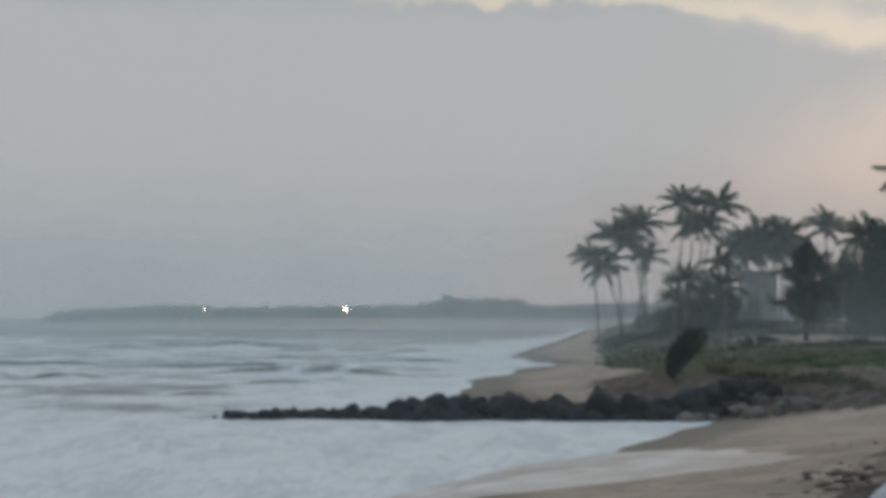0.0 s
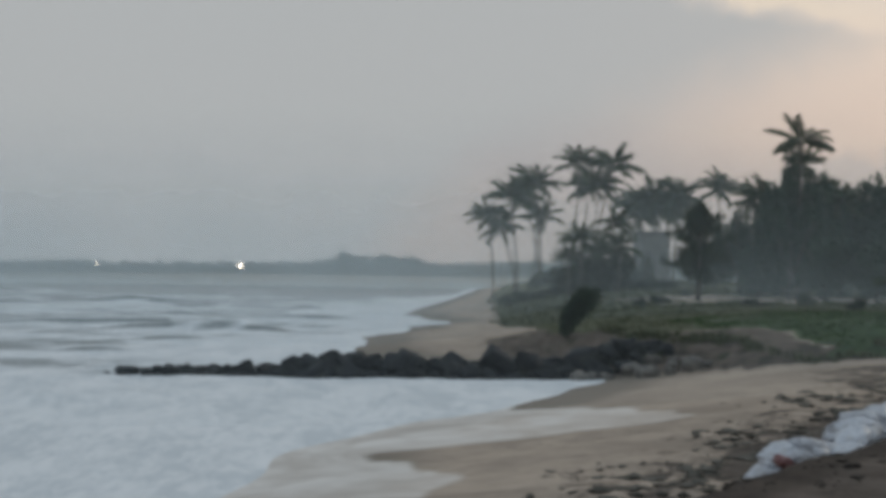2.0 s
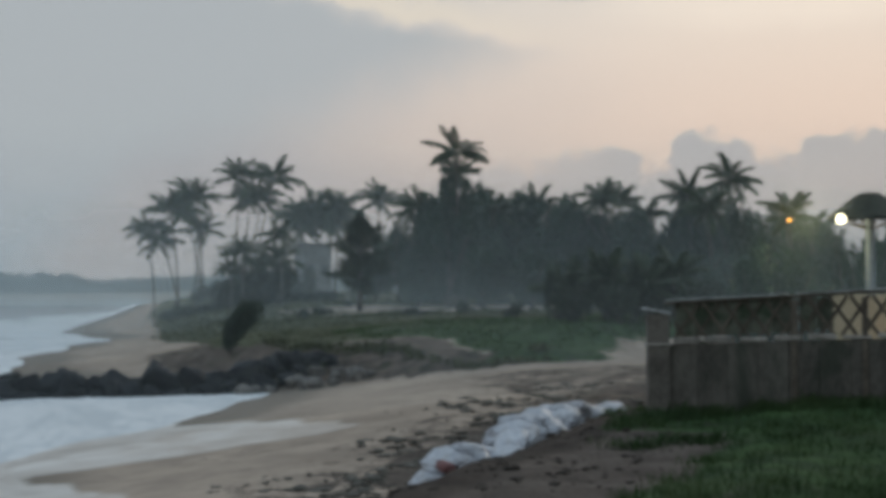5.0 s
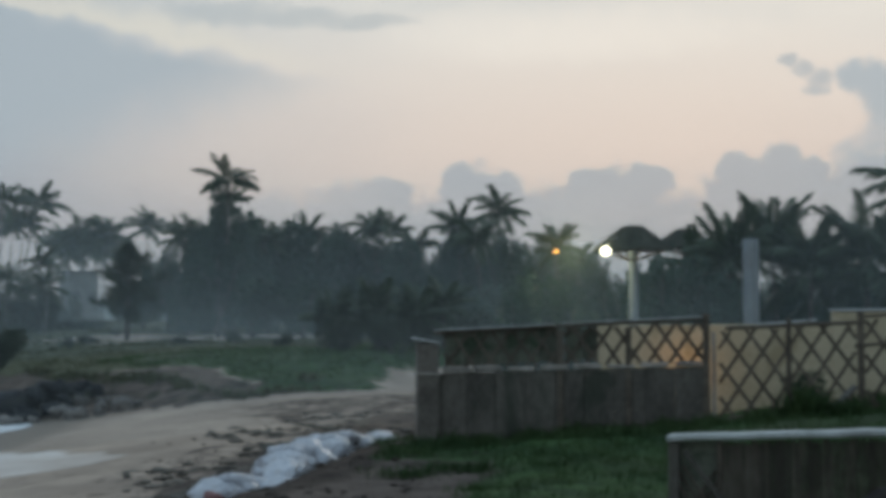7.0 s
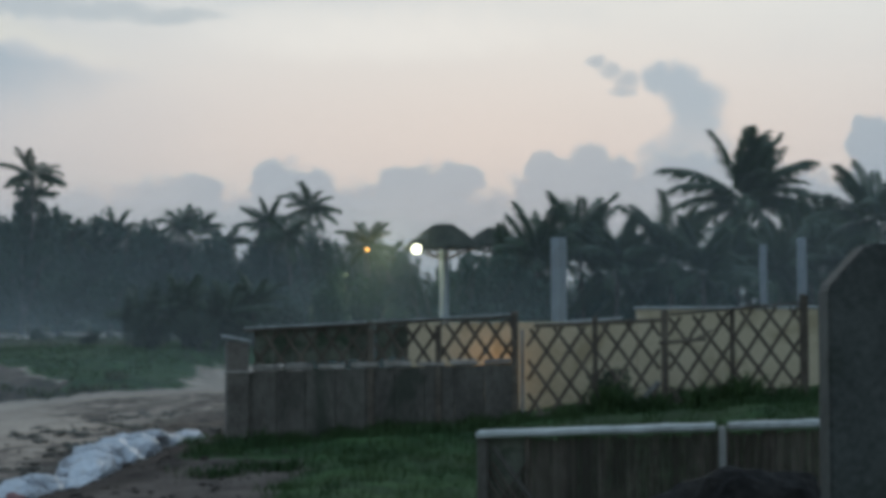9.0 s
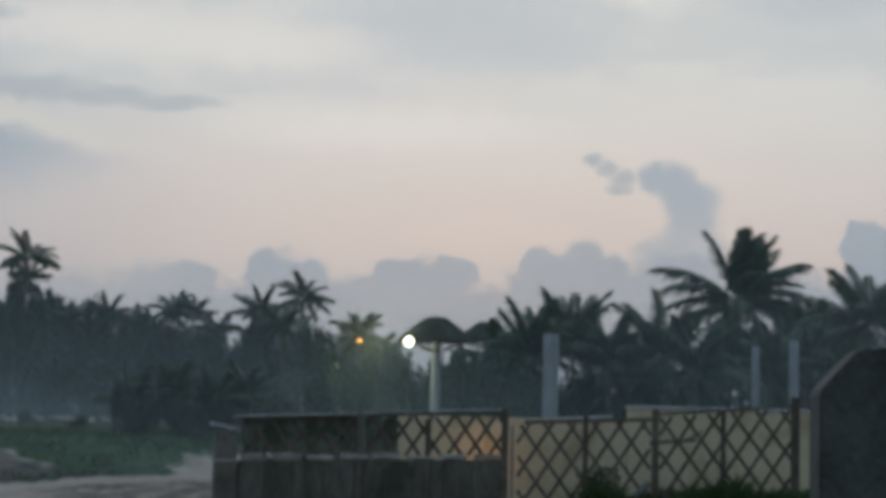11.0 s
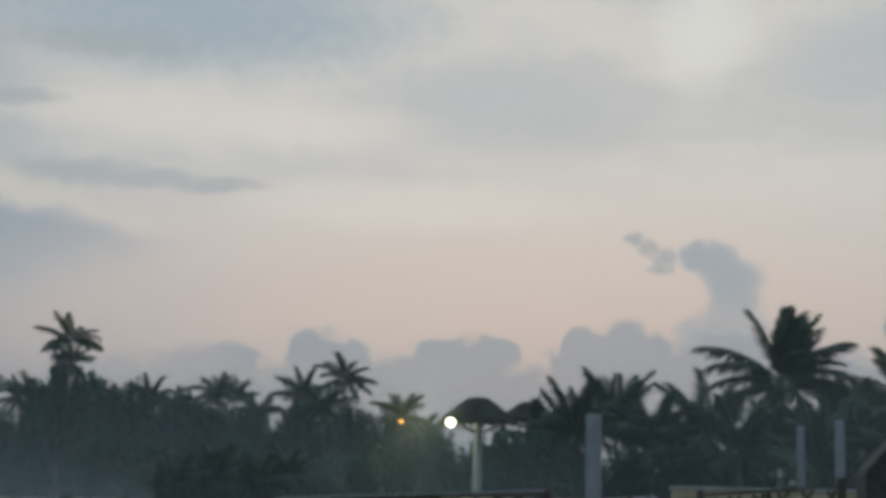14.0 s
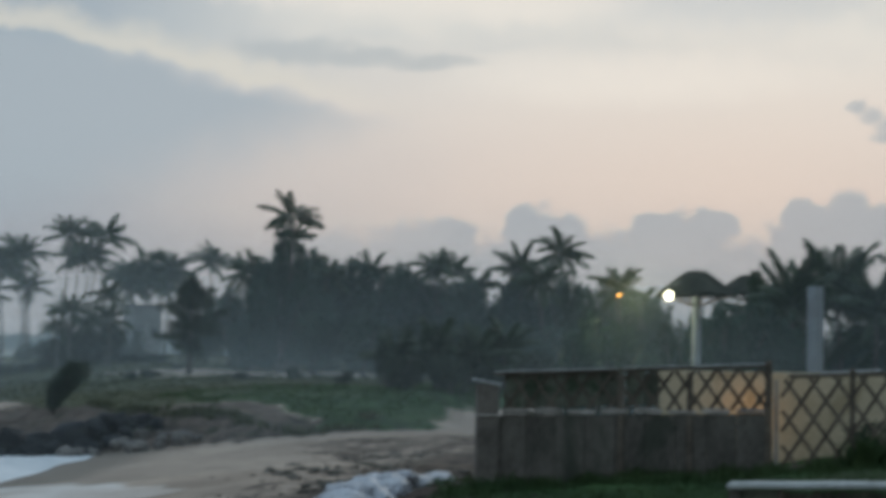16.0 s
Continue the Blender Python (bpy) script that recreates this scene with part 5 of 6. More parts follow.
def corner_post():
    x, y, z = fence_place(-0.05, 0.0, 0)
    z = ground_at(x, y) - 0.15
    post = base("fence_post", x, y, z, FTURN + 16, "weathered brown concrete corner post with a pale cap", "post")
    part("shaft", block(0.42, 0.42, 4.04 - z, 0, 0, 0, 0.02, 0.015, 3, 4), M["brown_concrete"], post)
    part("band", block(0.48, 0.48, 0.06, 0, 0, 3.42 - z, 0.012, 0.008, 2, 8), M["ledge"], post, "pale worn band")
    part("cap", block(0.54, 0.50, 0.05, -0.03, 0, 4.07 - z, 0.012, turn=Matrix.Rotation(radians(11), 4, "Y")), M["cap"], post, "pale worn cap slab")


def closed_fence():
    """Low solid wall with a pale ledge and lattice above it."""
    z0 = 1.9
    x, y, _ = fence_place(0.0, 0.0, 0)
    fence = base("fence", x, y, z0, FTURN, "weathered fence with a dark slab wall, pale ledge and lattice top", "fence", "beach fences")
    long = 5.3
    slabs = 9
    rng = random.Random(2)
    for i in range(slabs):
        u = 0.15 + (long - 0.15) * (i + 0.5) / slabs
        t = 3.44 + 0.16 * u / long - z0
        part("slab", block((long - 0.15) / slabs - 0.004, 0.10, t, u, rng.uniform(-0.012, 0.012), 0, 0.012, 0.008, 2, i), M["dark_concrete"], fence)
    for i in range(8):
        u = 0.2 + (long - 0.2) * (i + 0.5) / 8
        tall = 0.115 - 0.004 * i + 0.02 * math.sin(i * 2.2)
        part("ledge", block((long - 0.2) / 8 - 0.11, 0.14, tall, u + 0.02 * math.sin(i * 3.1), -0.02, 3.45 + 0.16 * u / long - z0, 0.02, 0.012, 1, i), M["ledge"], fence, "pale broken ledge block")
    # added dark boards in place of the dim greenery seen through the lattice
    for i in range(6):
        u = 0.28 + 2.22 * (i + 0.5) / 6
        part("board", block(2.22 / 6 - 0.006, 0.03, 0.66, u, 0.075 + rng.uniform(-0.012, 0.012), 3.57 + 0.05 * u - z0, 0.006, 0.006, 1, 40 + i), M["board"], fence, "dark board standing in for plants")
    for i in range(2):
        u = 2.65 + 0.62 * (i + 0.5) / 2
        part("board", block(0.62 / 2 - 0.01, 0.03, 0.62 - 0.05 * (i % 2), u, 0.07 + rng.uniform(-0.008, 0.008), 3.58 + 0.05 * u - z0, 0.006, 0.006, 1, 60 + i), M["board"], fence, "dark board standing in for plants behind the lattice")
    for u in (2.55, 3.85):
        part("post", block(0.11, 0.12, 4.2 + 0.2 * u / long - z0, u, -0.02, 0, 0.012), M["lattice"], fence)
    part("top_rail", bar((0.1, 4.25 - z0), (long, 4.50 - z0), 0.065, 0.12), M["lattice"], fence)
    part("coping", bar((0.1, 4.295 - z0), (2.45, 4.405 - z0), 0.025, 0.17), M["cap"], fence, "pale flaking coping")
    part("coping", bar((2.6, 4.415 - z0), (long - 0.05, 4.54 - z0), 0.025, 0.17), M["cap"], fence, "pale flaking coping")
    lattice(fence, 0.28, 2.5, 3.56 - z0, 3.60 - z0, 4.22 - z0, 4.33 - z0, 0.40, 0.05)
    lattice(fence, 2.62, long, 3.60 - z0, 3.68 - z0, 4.34 - z0, 4.46 - z0, 0.40, 0.07)
    part("end_post", block(0.13, 0.16, 4.60 - z0, long + 0.02, 0, 0, 0.015, 0.006, 2, 5), M["lattice"], fence)
    part("batten", block(0.07, 0.06, 3.75 - z0 + 0.5, long + 0.16, -0.06, 0, 0.012, 0.006, 2, 6), M["concrete"], fence, "pale grey upright batten")
    return fence


def open_fence():
    """Lattice from the ground to the rail between stout posts."""
    z0 = 2.3
    x, y, _ = fence_place(5.6, 0.0, 0)
    fence = base("fence", x, y, z0, FTURN, "brown lattice fence with leaning posts before an ochre wall", "fence", "beach fences")
    part("post", block(0.13, 0.14, 4.62 - z0, 2.57, -0.04, 0, 0.015), M["lattice"], fence)
    part("post", block(0.15, 0.16, 4.90 - z0, 5.2, -0.04, 0, 0.015), M["lattice"], fence)
    part("post", block(0.10, 0.10, 4.5 - z0, 1.25, -0.03, 0, 0.012), M["lattice"], fence)
    part("post", block(0.09, 0.10, 4.6 - z0, 3.85, -0.03, 0, 0.012), M["lattice"], fence)
    part("top_rail", bar((0.08, 4.32 - z0), (2.5, 4.42 - z0), 0.08, 0.09), M["lattice"], fence)
    part("top_rail", bar((2.6, 4.52 - z0), (5.2, 4.74 - z0), 0.05, 0.07), M["lattice"], fence)
    part("low_rail", bar((0.08, 2.62 - z0), (5.2, 3.08 - z0), 0.07, 0.08), M["lattice"], fence)
    lattice(fence, -0.06, 2.5, 2.6 - z0, 2.8 - z0, 4.3 - z0, 4.40 - z0, 0.45, 0.07)
    lattice(fence, 2.64, 5.15, 2.8 - z0, 3.05 - z0, 4.5 - z0, 4.7 - z0, 0.45, 0.07)
    part("loose_plank", bar((1.75, 2.55 - z0), (2.45, 3.25 - z0), 0.09, 0.04, -0.12), M["concrete"], fence, "loose pale plank propped against the lattice")
    part("driftwood", bar((2.45, 3.98 - z0), (3.35, 4.06 - z0), 0.07, 0.07, -0.10), M["lattice"], fence)
    part("driftwood", bar((3.05, 4.0 - z0), (3.45, 4.22 - z0), 0.05, 0.06, -0.12), M["lattice"], fence)
    return fence


corner_post()
closed_fence()
open_fence()


def yellow_wall():
    x, y, _ = fence_place(0.0, -3.6, 0)
    wall = base("yellow_wall", x, y, 1.8, FTURN, "ochre plastered garden wall behind the lattice", "wall", kind="structure")
    part("low_wall", block(4.85, 0.2, 4.38 - 1.8, 5.425, 0, 0, 0.02, 0.006, 2, 1), M["yellow"], wall)
    part("high_wall", block(7.65, 0.24, 4.64 - 1.8, 11.68, 0, 0, 0.02, 0.006, 2, 2), M["yellow"], wall)
    part("coping", block(7.75, 0.32, 0.05, 11.68, 0, 4.64 - 1.8, 0.015), M["cap"], wall, "pale coping")
    part("coping", block(1.2, 0.30, 0.05, 6.95, 0, 4.38 - 1.8 + 0.012, 0.015, turn=Matrix.Rotation(radians(-4), 4, "Y")), M["cap"], wall)


yellow_wall()


def concrete_pillar(x, y, top, wide, label):
    z = ground_at(x, y)
    pillar = base("pillar", x, y, z - 0.1, 20, label, "pillar", "garden pillars")
    part("shaft", block(wide, wide, top - z + 0.1, 0, 0, 0, 0.03, 0.01, 4, int(x)), M["pillar"], pillar)
    part("plinth", block(wide * 1.5, wide * 1.5, 0.35, 0, 0, 0, 0.03), M["concrete"], pillar)
    return pillar


concrete_pillar(21.21, 32.70, 6.3, 0.285, "thick pale grey plastered pillar behind the fence")
concrete_pillar(35.2, 42.3, 6.75, 0.20, "pale grey plastered pillar among palms")
concrete_pillar(36.1, 41.5, 6.95, 0.245, "pale grey plastered pillar among palms")


# ---------------------------------------------------------------- thatched parasol hut with its lamp
def parasol_hut(x, y, eave, peak, wide, label, pole="pillar"):
    z = ground_at(x, y)
    hut = base("thatched_parasol", x, y, z, 0, label, "parasol", "garden parasols")
    part("pole", tube([(0, 0, -0.1), (0, 0, eave - z + 0.35)], [0.16, 0.13], 12), M[pole], hut, "weathered round pole")
    rng = random.Random(int(x))
    verts, faces = [], []
    for i in range(1500):
        a, s = rng.uniform(0, math.tau), rng.random() ** 0.6
        def spot(q, lift):
            r = wide / 2 * q
            sag = (peak - eave) * (1 - max(0.0, (q - 0.26) / 0.74) ** 1.05)
            return Vector((r * math.cos(a), r * math.sin(a), eave - z + sag + lift))
        p0, p1 = spot(max(0.0, s - 0.3), 0.02), spot(min(1.08, s + 0.06), rng.uniform(0.0, 0.06))
        side = Vector((-math.sin(a), math.cos(a), 0)) * rng.uniform(0.02, 0.05)
        v = len(verts)
        verts += [p0 - side * 0.5, p0 + side * 0.5, p1 + side, p1 - side]
        faces.append((v, v + 1, v + 2, v + 3))
    roof = new("thatch_roof", mesh_of("thatch_roof", verts, faces, M["thatch"]))
    roof.parent = hut
    bm = bmesh.new()
    bmesh.ops.create_cone(bm, cap_ends=True, segments=18, radius1=wide / 2 * 0.96, radius2=wide / 2 * 0.25, depth=peak - eave - 0.05)
    bmesh.ops.translate(bm, vec=(0, 0, (eave + peak) / 2 - z - 0.03), verts=bm.verts)
    part("lining", bm, M["thatch"], hut)
    for i in range(6):
        a = i * math.tau / 6 + 0.3
        part("rafter", tube([(0.12 * math.cos(a), 0.12 * math.sin(a), eave - z - 0.3), (wide * 0.42 * math.cos(a), wide * 0.42 * math.sin(a), eave - z + 0.02)], [0.03, 0.025], 6), M["lattice"], hut)
    return hut


parasol_hut(25.28, 45.44, 6.58, 7.30, 2.45, "thatched garden parasol on a pale pole with a lamp below")


parasol_hut(38.4, 64.4, 7.6, 8.4, 2.9, "thatched garden parasol partly behind palm leaves", "bark")


def hut_lamp(x, y, z):
    lamp = base("lamp", x, y, z, 0, "bright white lamp under the thatch", "lamp")
    bm = bmesh.new()
    bmesh.ops.create_uvsphere(bm, u_segments=16, v_segments=10, radius=0.135)
    part("globe", bm, M["white_lamp"], lamp, "glowing white globe")
    part("bracket", tube([(0, 0, 0.2), (0.05, 0, 0.34), (0.5, 0.1, 0.42)], [0.03, 0.02, 0.02], 6), M["metal"], lamp)
    light = new("lamp_light", bpy.data.lights.new("lamp_light", "POINT"))
    light.data.energy, light.data.color, light.data.shadow_soft_size = 120.0, (1.0, 0.95, 0.52), 0.1
    light.location = (x - 0.8, y + 0.75, z - 0.05)
    return lamp


hut_lamp(24.1, 45.0, 6.54)


def street_light(x, y, z, mat, colour, power, r, label):
    top = base("street_lamp", x, y, ground_at(x, y), 0, label, "street lamp")
    h = z - ground_at(x, y)
    part("pole", tube([(0, 0.25, -0.2), (0, 0.25, h + 0.1), (0, 0.1, h + 0.2), (0, -0.1, h + 0.15)], [0.07, 0.05, 0.04, 0.03], 8), M["bark"], top)
    bm = bmesh.new()
    bmesh.ops.create_uvsphere(bm, u_segments=12, v_segments=8, radius=r)
    bmesh.ops.scale(bm, vec=(1.3, 1, 0.7), verts=bm.verts)
    bmesh.ops.translate(bm, vec=(0, -0.15, h), verts=bm.verts)
    part("lamp_head", bm, mat, top, "lit lamp head")
    if power:
        light = new("street_light", bpy.data.lights.new("street_light", "SPOT"))
        light.data.energy, light.data.color, light.data.shadow_soft_size = power, colour, 0.15
        light.data.spot_size, light.data.spot_blend = radians(130), 0.6
        light.matrix_world = look((x, y - 0.4, z + 0.15), (x + 0.3, y + 0.8, z + 2.0))
    return top


BIN_X, BIN_Y, _ = fence_place(7.25, -0.9, 0.0)
stand(BUSHES, used_bushes, BIN_X, BIN_Y, 1.5, 1.05, 4.0, 3.0, 40, "edge bushes", "small dark green plant against the ochre wall")
street_light(46.8, 94.0, 8.68, M["orange_lamp"], (1.0, 0.36, 0.08), 120.0, 0.11, "small orange street lamp among palm leaves")
street_light(59.8, 77.6, 9.37, M["small_lamp"], (1.0, 1.0, 1.0), 0.0, 0.20, "small white street lamp behind the palms")



# ---------------------------------------------------------------- low wall and gate pillar
def low_wall():
    """A knee wall faced with upright reeds under a white cap."""
    p, q = Vector((9.59, 16.4, 0)), Vector((12.72, 14.13, 0))
    run = q - p
    long = run.length
    z0 = 1.95
    wall = base("low_wall", p.x, p.y, z0, math.degrees(math.atan2(run.y, run.x)), "low wall with a dark reed screen under a whitewashed cap", "wall")
    def top(u):
        return 3.16 + 0.14 * u / long - z0
    rng = random.Random(33)
    n = 92
    for i in range(n):
        u = 0.55 + (long - 0.59) * (i + 0.5) / n
        short = rng.uniform(0.0, 0.05)
        part("reed", block((long - 0.59) / n - rng.uniform(0.002, 0.009), 0.035, top(u) - 0.02 - short, u, 0.018 * rng.uniform(-1, 1), 0, 0.008), M["slat"], wall)
    for k in range(4):
        a = 0.06 + 0.12 * k
        part("cross_bar", bar((a, 0.25 + 0.04 * k), (min(0.55, a + 0.42), 0.25 + 0.04 * k + 1.5 * (min(0.55, a + 0.42) - a)), 0.03, 0.025, 0.02), M["lattice"], wall)
        part("cross_bar", bar((0.55 - a + 0.05, 0.3 + 0.04 * k), (max(0.06, 0.18 - a), 0.3 + 0.04 * k + 1.5 * (0.6 - a - max(0.06, 0.18 - a))), 0.03, 0.025, -0.015), M["lattice"], wall)
    # added dark panel, keeps bright ground from showing through the open end
    part("backing", block(0.46, 0.03, top(0.3) - 0.03, 0.29, 0.07, 0, 0.006, 0.004, 1, 9), M["board"], wall, "dark backing board added behind the open end")
    part("screen_post", block(0.06, 0.07, top(0.5) - 0.02, 0.52, 0.0, 0, 0.012), M["lattice"], wall)
    part("post", block(0.12, 0.12, top(0) - 0.01, 0.02, 0, 0, 0.015), M["dark_concrete"], wall)
    part("post", block(0.08, 0.13, top(2.64) + 0.03, 2.66, -0.04, 0, 0.012), M["concrete"], wall, "pale upright batten")
    for u0, u1 in ((-0.05, 2.6), (2.72, long)):
        steps = 9
        verts_bm = block(u1 - u0, 0.24, 0.075, (u0 + u1) / 2, 0, 0, 0.02, 0.0, steps, 3)
        for v in verts_bm.verts:
            v.co += Vector((0, 0, top(v.co.x) - 0.005)) + 0.014 * noise.noise_vector(v.co * 3.1)
        part("cap", verts_bm, M["cap"], wall, "uneven whitewashed cap")
    part("brace", bar((0.15, 1.1), (0.7, 0.35), 0.05, 0.05, -0.1), M["dark_concrete"], wall)
    return wall


low_wall()


def gate_pillar():
    """A big dark rendered pillar whose top corner is cut off."""
    x, y = 8.0, 8.93
    z0 = ground_at(x, y) - 0.1
    top, corner = 4.99, 4.69
    pillar = base("gate_pillar", x, y, z0, -34, "large dark rendered pillar with a slanted top corner", "pillar")
    bm = bmesh.new()
    outline = [(0, 0), (1.3, 0), (1.3, top - z0 + 0.02), (0.27, top - z0), (0.0, corner - z0)]
    front = [bm.verts.new((u, 0, z)) for u, z in outline]
    back = [bm.verts.new((u, 0.55, z)) for u, z in outline]
    bm.faces.new(front)
    bm.faces.new(back[::-1])
    for i in range(5):
        j = (i + 1) % 5
        bm.faces.new((front[j], front[i], back[i], back[j]))
    bmesh.ops.recalc_face_normals(bm, faces=bm.faces)
    bmesh.ops.bevel(bm, geom=bm.edges[:], offset=0.02, segments=2, affect="EDGES")
    part("shaft", bm, M["moss"], pillar)
    return pillar


gate_pillar()


def yard_clutter():
    """Things lying in the corner between the low wall and the pillar."""
    x, y = 10.6, 13.1
    bm = bmesh.new()
    bmesh.ops.create_icosphere(bm, subdivisions=4, radius=1.0)
    for v in bm.verts:
        v.co *= 1 + 0.3 * noise.noise(v.co * 1.7) + 0.12 * noise.noise(v.co * 5.0)
        v.co = Vector((v.co.x * 1.05, v.co.y * 0.5, v.co.z * 0.78))
    me = bpy.data.meshes.new("earth_mound")
    bm.to_mesh(me)
    bm.free()
    me.materials.append(M["spoil"])
    heap_ob = new("earth_mound", me)
    heap_ob.matrix_basis = pose(x, y, ground_at(x, y) + 0.12, 0, 0, -38)
    tagged(heap_ob, "dark mound of earth against the low wall", "mound")
    x, y = 10.55, 11.7
    z = ground_at(x, y)
    bm = bmesh.new()
    ring = []
    for k in range(40):
        a = k * math.tau / 40
        ring.append([bm.verts.new((r * math.cos(a), r * math.sin(a), h)) for r, h in ((0.62, 0), (0.60, 0.52), (0.57, 0.55), (0.50, 0.55), (0.48, 0.5), (0.47, 0))])
    for k in range(40):
        for j in range(5):
            bm.faces.new((ring[k][j], ring[(k + 1) % 40][j], ring[(k + 1) % 40][j + 1], ring[k][j + 1]))
    bmesh.ops.recalc_face_normals(bm, faces=bm.faces)
    me = bpy.data.meshes.new("concrete_ring")
    bm.to_mesh(me)
    bm.free()
    me.materials.append(M["brown_concrete"])
    ring_ob = new("concrete_ring", me)
    ring_ob.matrix_basis = pose(x, y, z - 0.03, 0, 0, 0)
    tagged(ring_ob, "stained concrete well ring lying on the ground", "concrete ring")
    x, y = 11.35, 12.75
    pipe = base("standpipe", x, y, ground_at(x, y), 0, "short pale standpipe beside the pillar", "pipe")
    part("tube", tube([(0, 0, -0.1), (0, 0, 0.72), (0.02, 0, 0.76)], [0.035, 0.035, 0.045], 10), M["cap"], pipe)
    part("tap", tube([(0, 0, 0.62), (-0.04, -0.08, 0.62), (-0.04, -0.12, 0.57)], [0.02, 0.018, 0.015], 6), M["metal"], pipe)


yard_clutter()


def garden_lamp(x, y, z):
    lamp = base("garden_lamp", x, y, ground_at(x, y), 0, "low orange garden lamp behind the fence", "lamp")
    h = z - ground_at(x, y)
    part("post", tube([(0, 0, -0.1), (0, 0, h - 0.1)], [0.04, 0.04], 8), M["metal"], lamp)
    bm = bmesh.new()
    bmesh.ops.create_uvsphere(bm, u_segments=10, v_segments=8, radius=0.08)
    bmesh.ops.translate(bm, vec=(0, 0, h), verts=bm.verts)
    part("globe", bm, M["orange_lamp"], lamp, "glowing orange globe")
    light = new("garden_light", bpy.data.lights.new("garden_light", "POINT"))
    light.data.energy, light.data.color, light.data.shadow_soft_size = 6.5, (1.0, 0.5, 0.15), 0.09
    light.location = (x, y - 0.12, z + 0.05)
    return lamp


garden_lamp(*fence_place(4.75, -3.0, 3.42))


# ---------------------------------------------------------------- sacks and litter on the dune edge
def sack_row():
    rng = random.Random(9)
    meshes = []
    for s in range(4):
        bm = bmesh.new()
        bmesh.ops.create_icosphere(bm, subdivisions=4, radius=1.0)
        for v in bm.verts:
            d = v.co.copy()
            v.co.x = math.copysign(abs(d.x) ** 0.6, d.x)
            v.co.y = math.copysign(abs(d.y) ** 0.7, d.y)
            off = Vector((s * 5.0, 0, 0))
            v.co *= 1 + 0.16 * noise.noise(d * 2.2 + off) + 0.22 * abs(noise.noise(d * 4.0 + off)) - 0.12 * abs(noise.noise(d * 9.0 + off))
        me = bpy.data.meshes.new("sack")
        bm.to_mesh(me)
        bm.free()
        me.materials.append(M["sack"])
        me.shade_smooth()
        meshes.append(me)
    for i in range(110):
        layer = (0, 0, 1, 1, 2)[i % 5]
        s = rng.random() if layer == 0 else 0.04 + 0.86 * rng.random()
        off = rng.uniform(-0.75, 0.35) * (1 - 0.3 * layer)
        x, y = 6.85 + 5.75 * s + 0.848 * off, 25.5 + 8.7 * s - 0.530 * off
        size = rng.uniform(0.22, 0.42) * (1 - 0.08 * layer)
        ob = new("plastic_sack", meshes[i % 4])
        ob.matrix_basis = pose(x, y, ground_at(x, y) + 0.10 + 0.20 * layer, rng.uniform(-22, 22), rng.uniform(-18, 18), 57 + rng.uniform(-45, 45)) @ Matrix.Diagonal((size * 1.35, size * 0.85, size * rng.uniform(0.40, 0.62), 1))
        tagged(ob, "crumpled white plastic sack lying on the dune edge", "sack", "sacks on the dune")
    ob = new("red_bag", meshes[1].copy())
    ob.data.materials[0] = M["red"]
    ob.matrix_basis = pose(6.75, 25.2, ground_at(6.75, 25.2) + 0.28, 10, 20, 30) @ Matrix.Diagonal((0.16, 0.13, 0.09, 1))
    tagged(ob, "faded red plastic bag among white sacks", "bag")


sack_row()


def litter_field():
    """Weed, husks and small stones left by the tide; too many to count."""
    rng = random.Random(14)
    verts, faces = [], []
    bm = boulder(33, 0.6, 1, 0.5)
    shape_v = [v.co.copy() for v in bm.verts]
    shape_f = [[v.index for v in f.verts] for f in bm.faces]
    bm.free()
    for i in range(1500):
        if i % 14 == 0:
            s = rng.random()
            heap_x, heap_y, spread = 4.4 + 10.5 * s + rng.gauss(0, 1.0), 26.0 + 17.0 * s + rng.gauss(0, 2.2), rng.uniform(0.1, 0.55)
        x, y = heap_x + rng.gauss(0, spread), heap_y + rng.gauss(0, 1.5 * spread)
        if (x - 5.2) * 0.848 - (y - 22.0) * 0.530 > -0.9:
            continue
        size = 0.012 + 0.095 * rng.random() ** 3.0
        z = ground_at(x, y)
        m = pose(x, y, z + 0.2 * size, 0, 0, rng.uniform(0, 360)) @ Matrix.Diagonal((size * rng.uniform(0.8, 2.6), size * rng.uniform(0.8, 1.8), size * rng.uniform(0.5, 1.2), 1))
        v = len(verts)
        verts += [m @ q for q in shape_v]
        faces += [[v + k for k in f] for f in shape_f]
    for cx, cy in ((12.6, 45.3), (13.9, 47.6), (16.8, 50.5), (15.2, 46.2), (18.4, 53.0)):
        for i in range(34):
            x, y = cx + rng.gauss(0, 0.75), cy + rng.gauss(0, 1.0)
            size = 0.02 + 0.11 * rng.random() ** 2
            m = pose(x, y, ground_at(x, y) + 0.1 * size, 0, 0, rng.uniform(0, 360)) @ Matrix.Diagonal((size * rng.uniform(0.9, 2.2), size, size * rng.uniform(0.5, 1.1), 1))
            v = len(verts)
            verts += [m @ q for q in shape_v]
            faces += [[v + k for k in f] for f in shape_f]
    ob = new("beach_litter", mesh_of("beach_litter", verts, faces, M["litter"]))
    return tagged(ob, "dark weed, husks and small stones strewn on sand", "litter", kind="stuff")


litter_field()


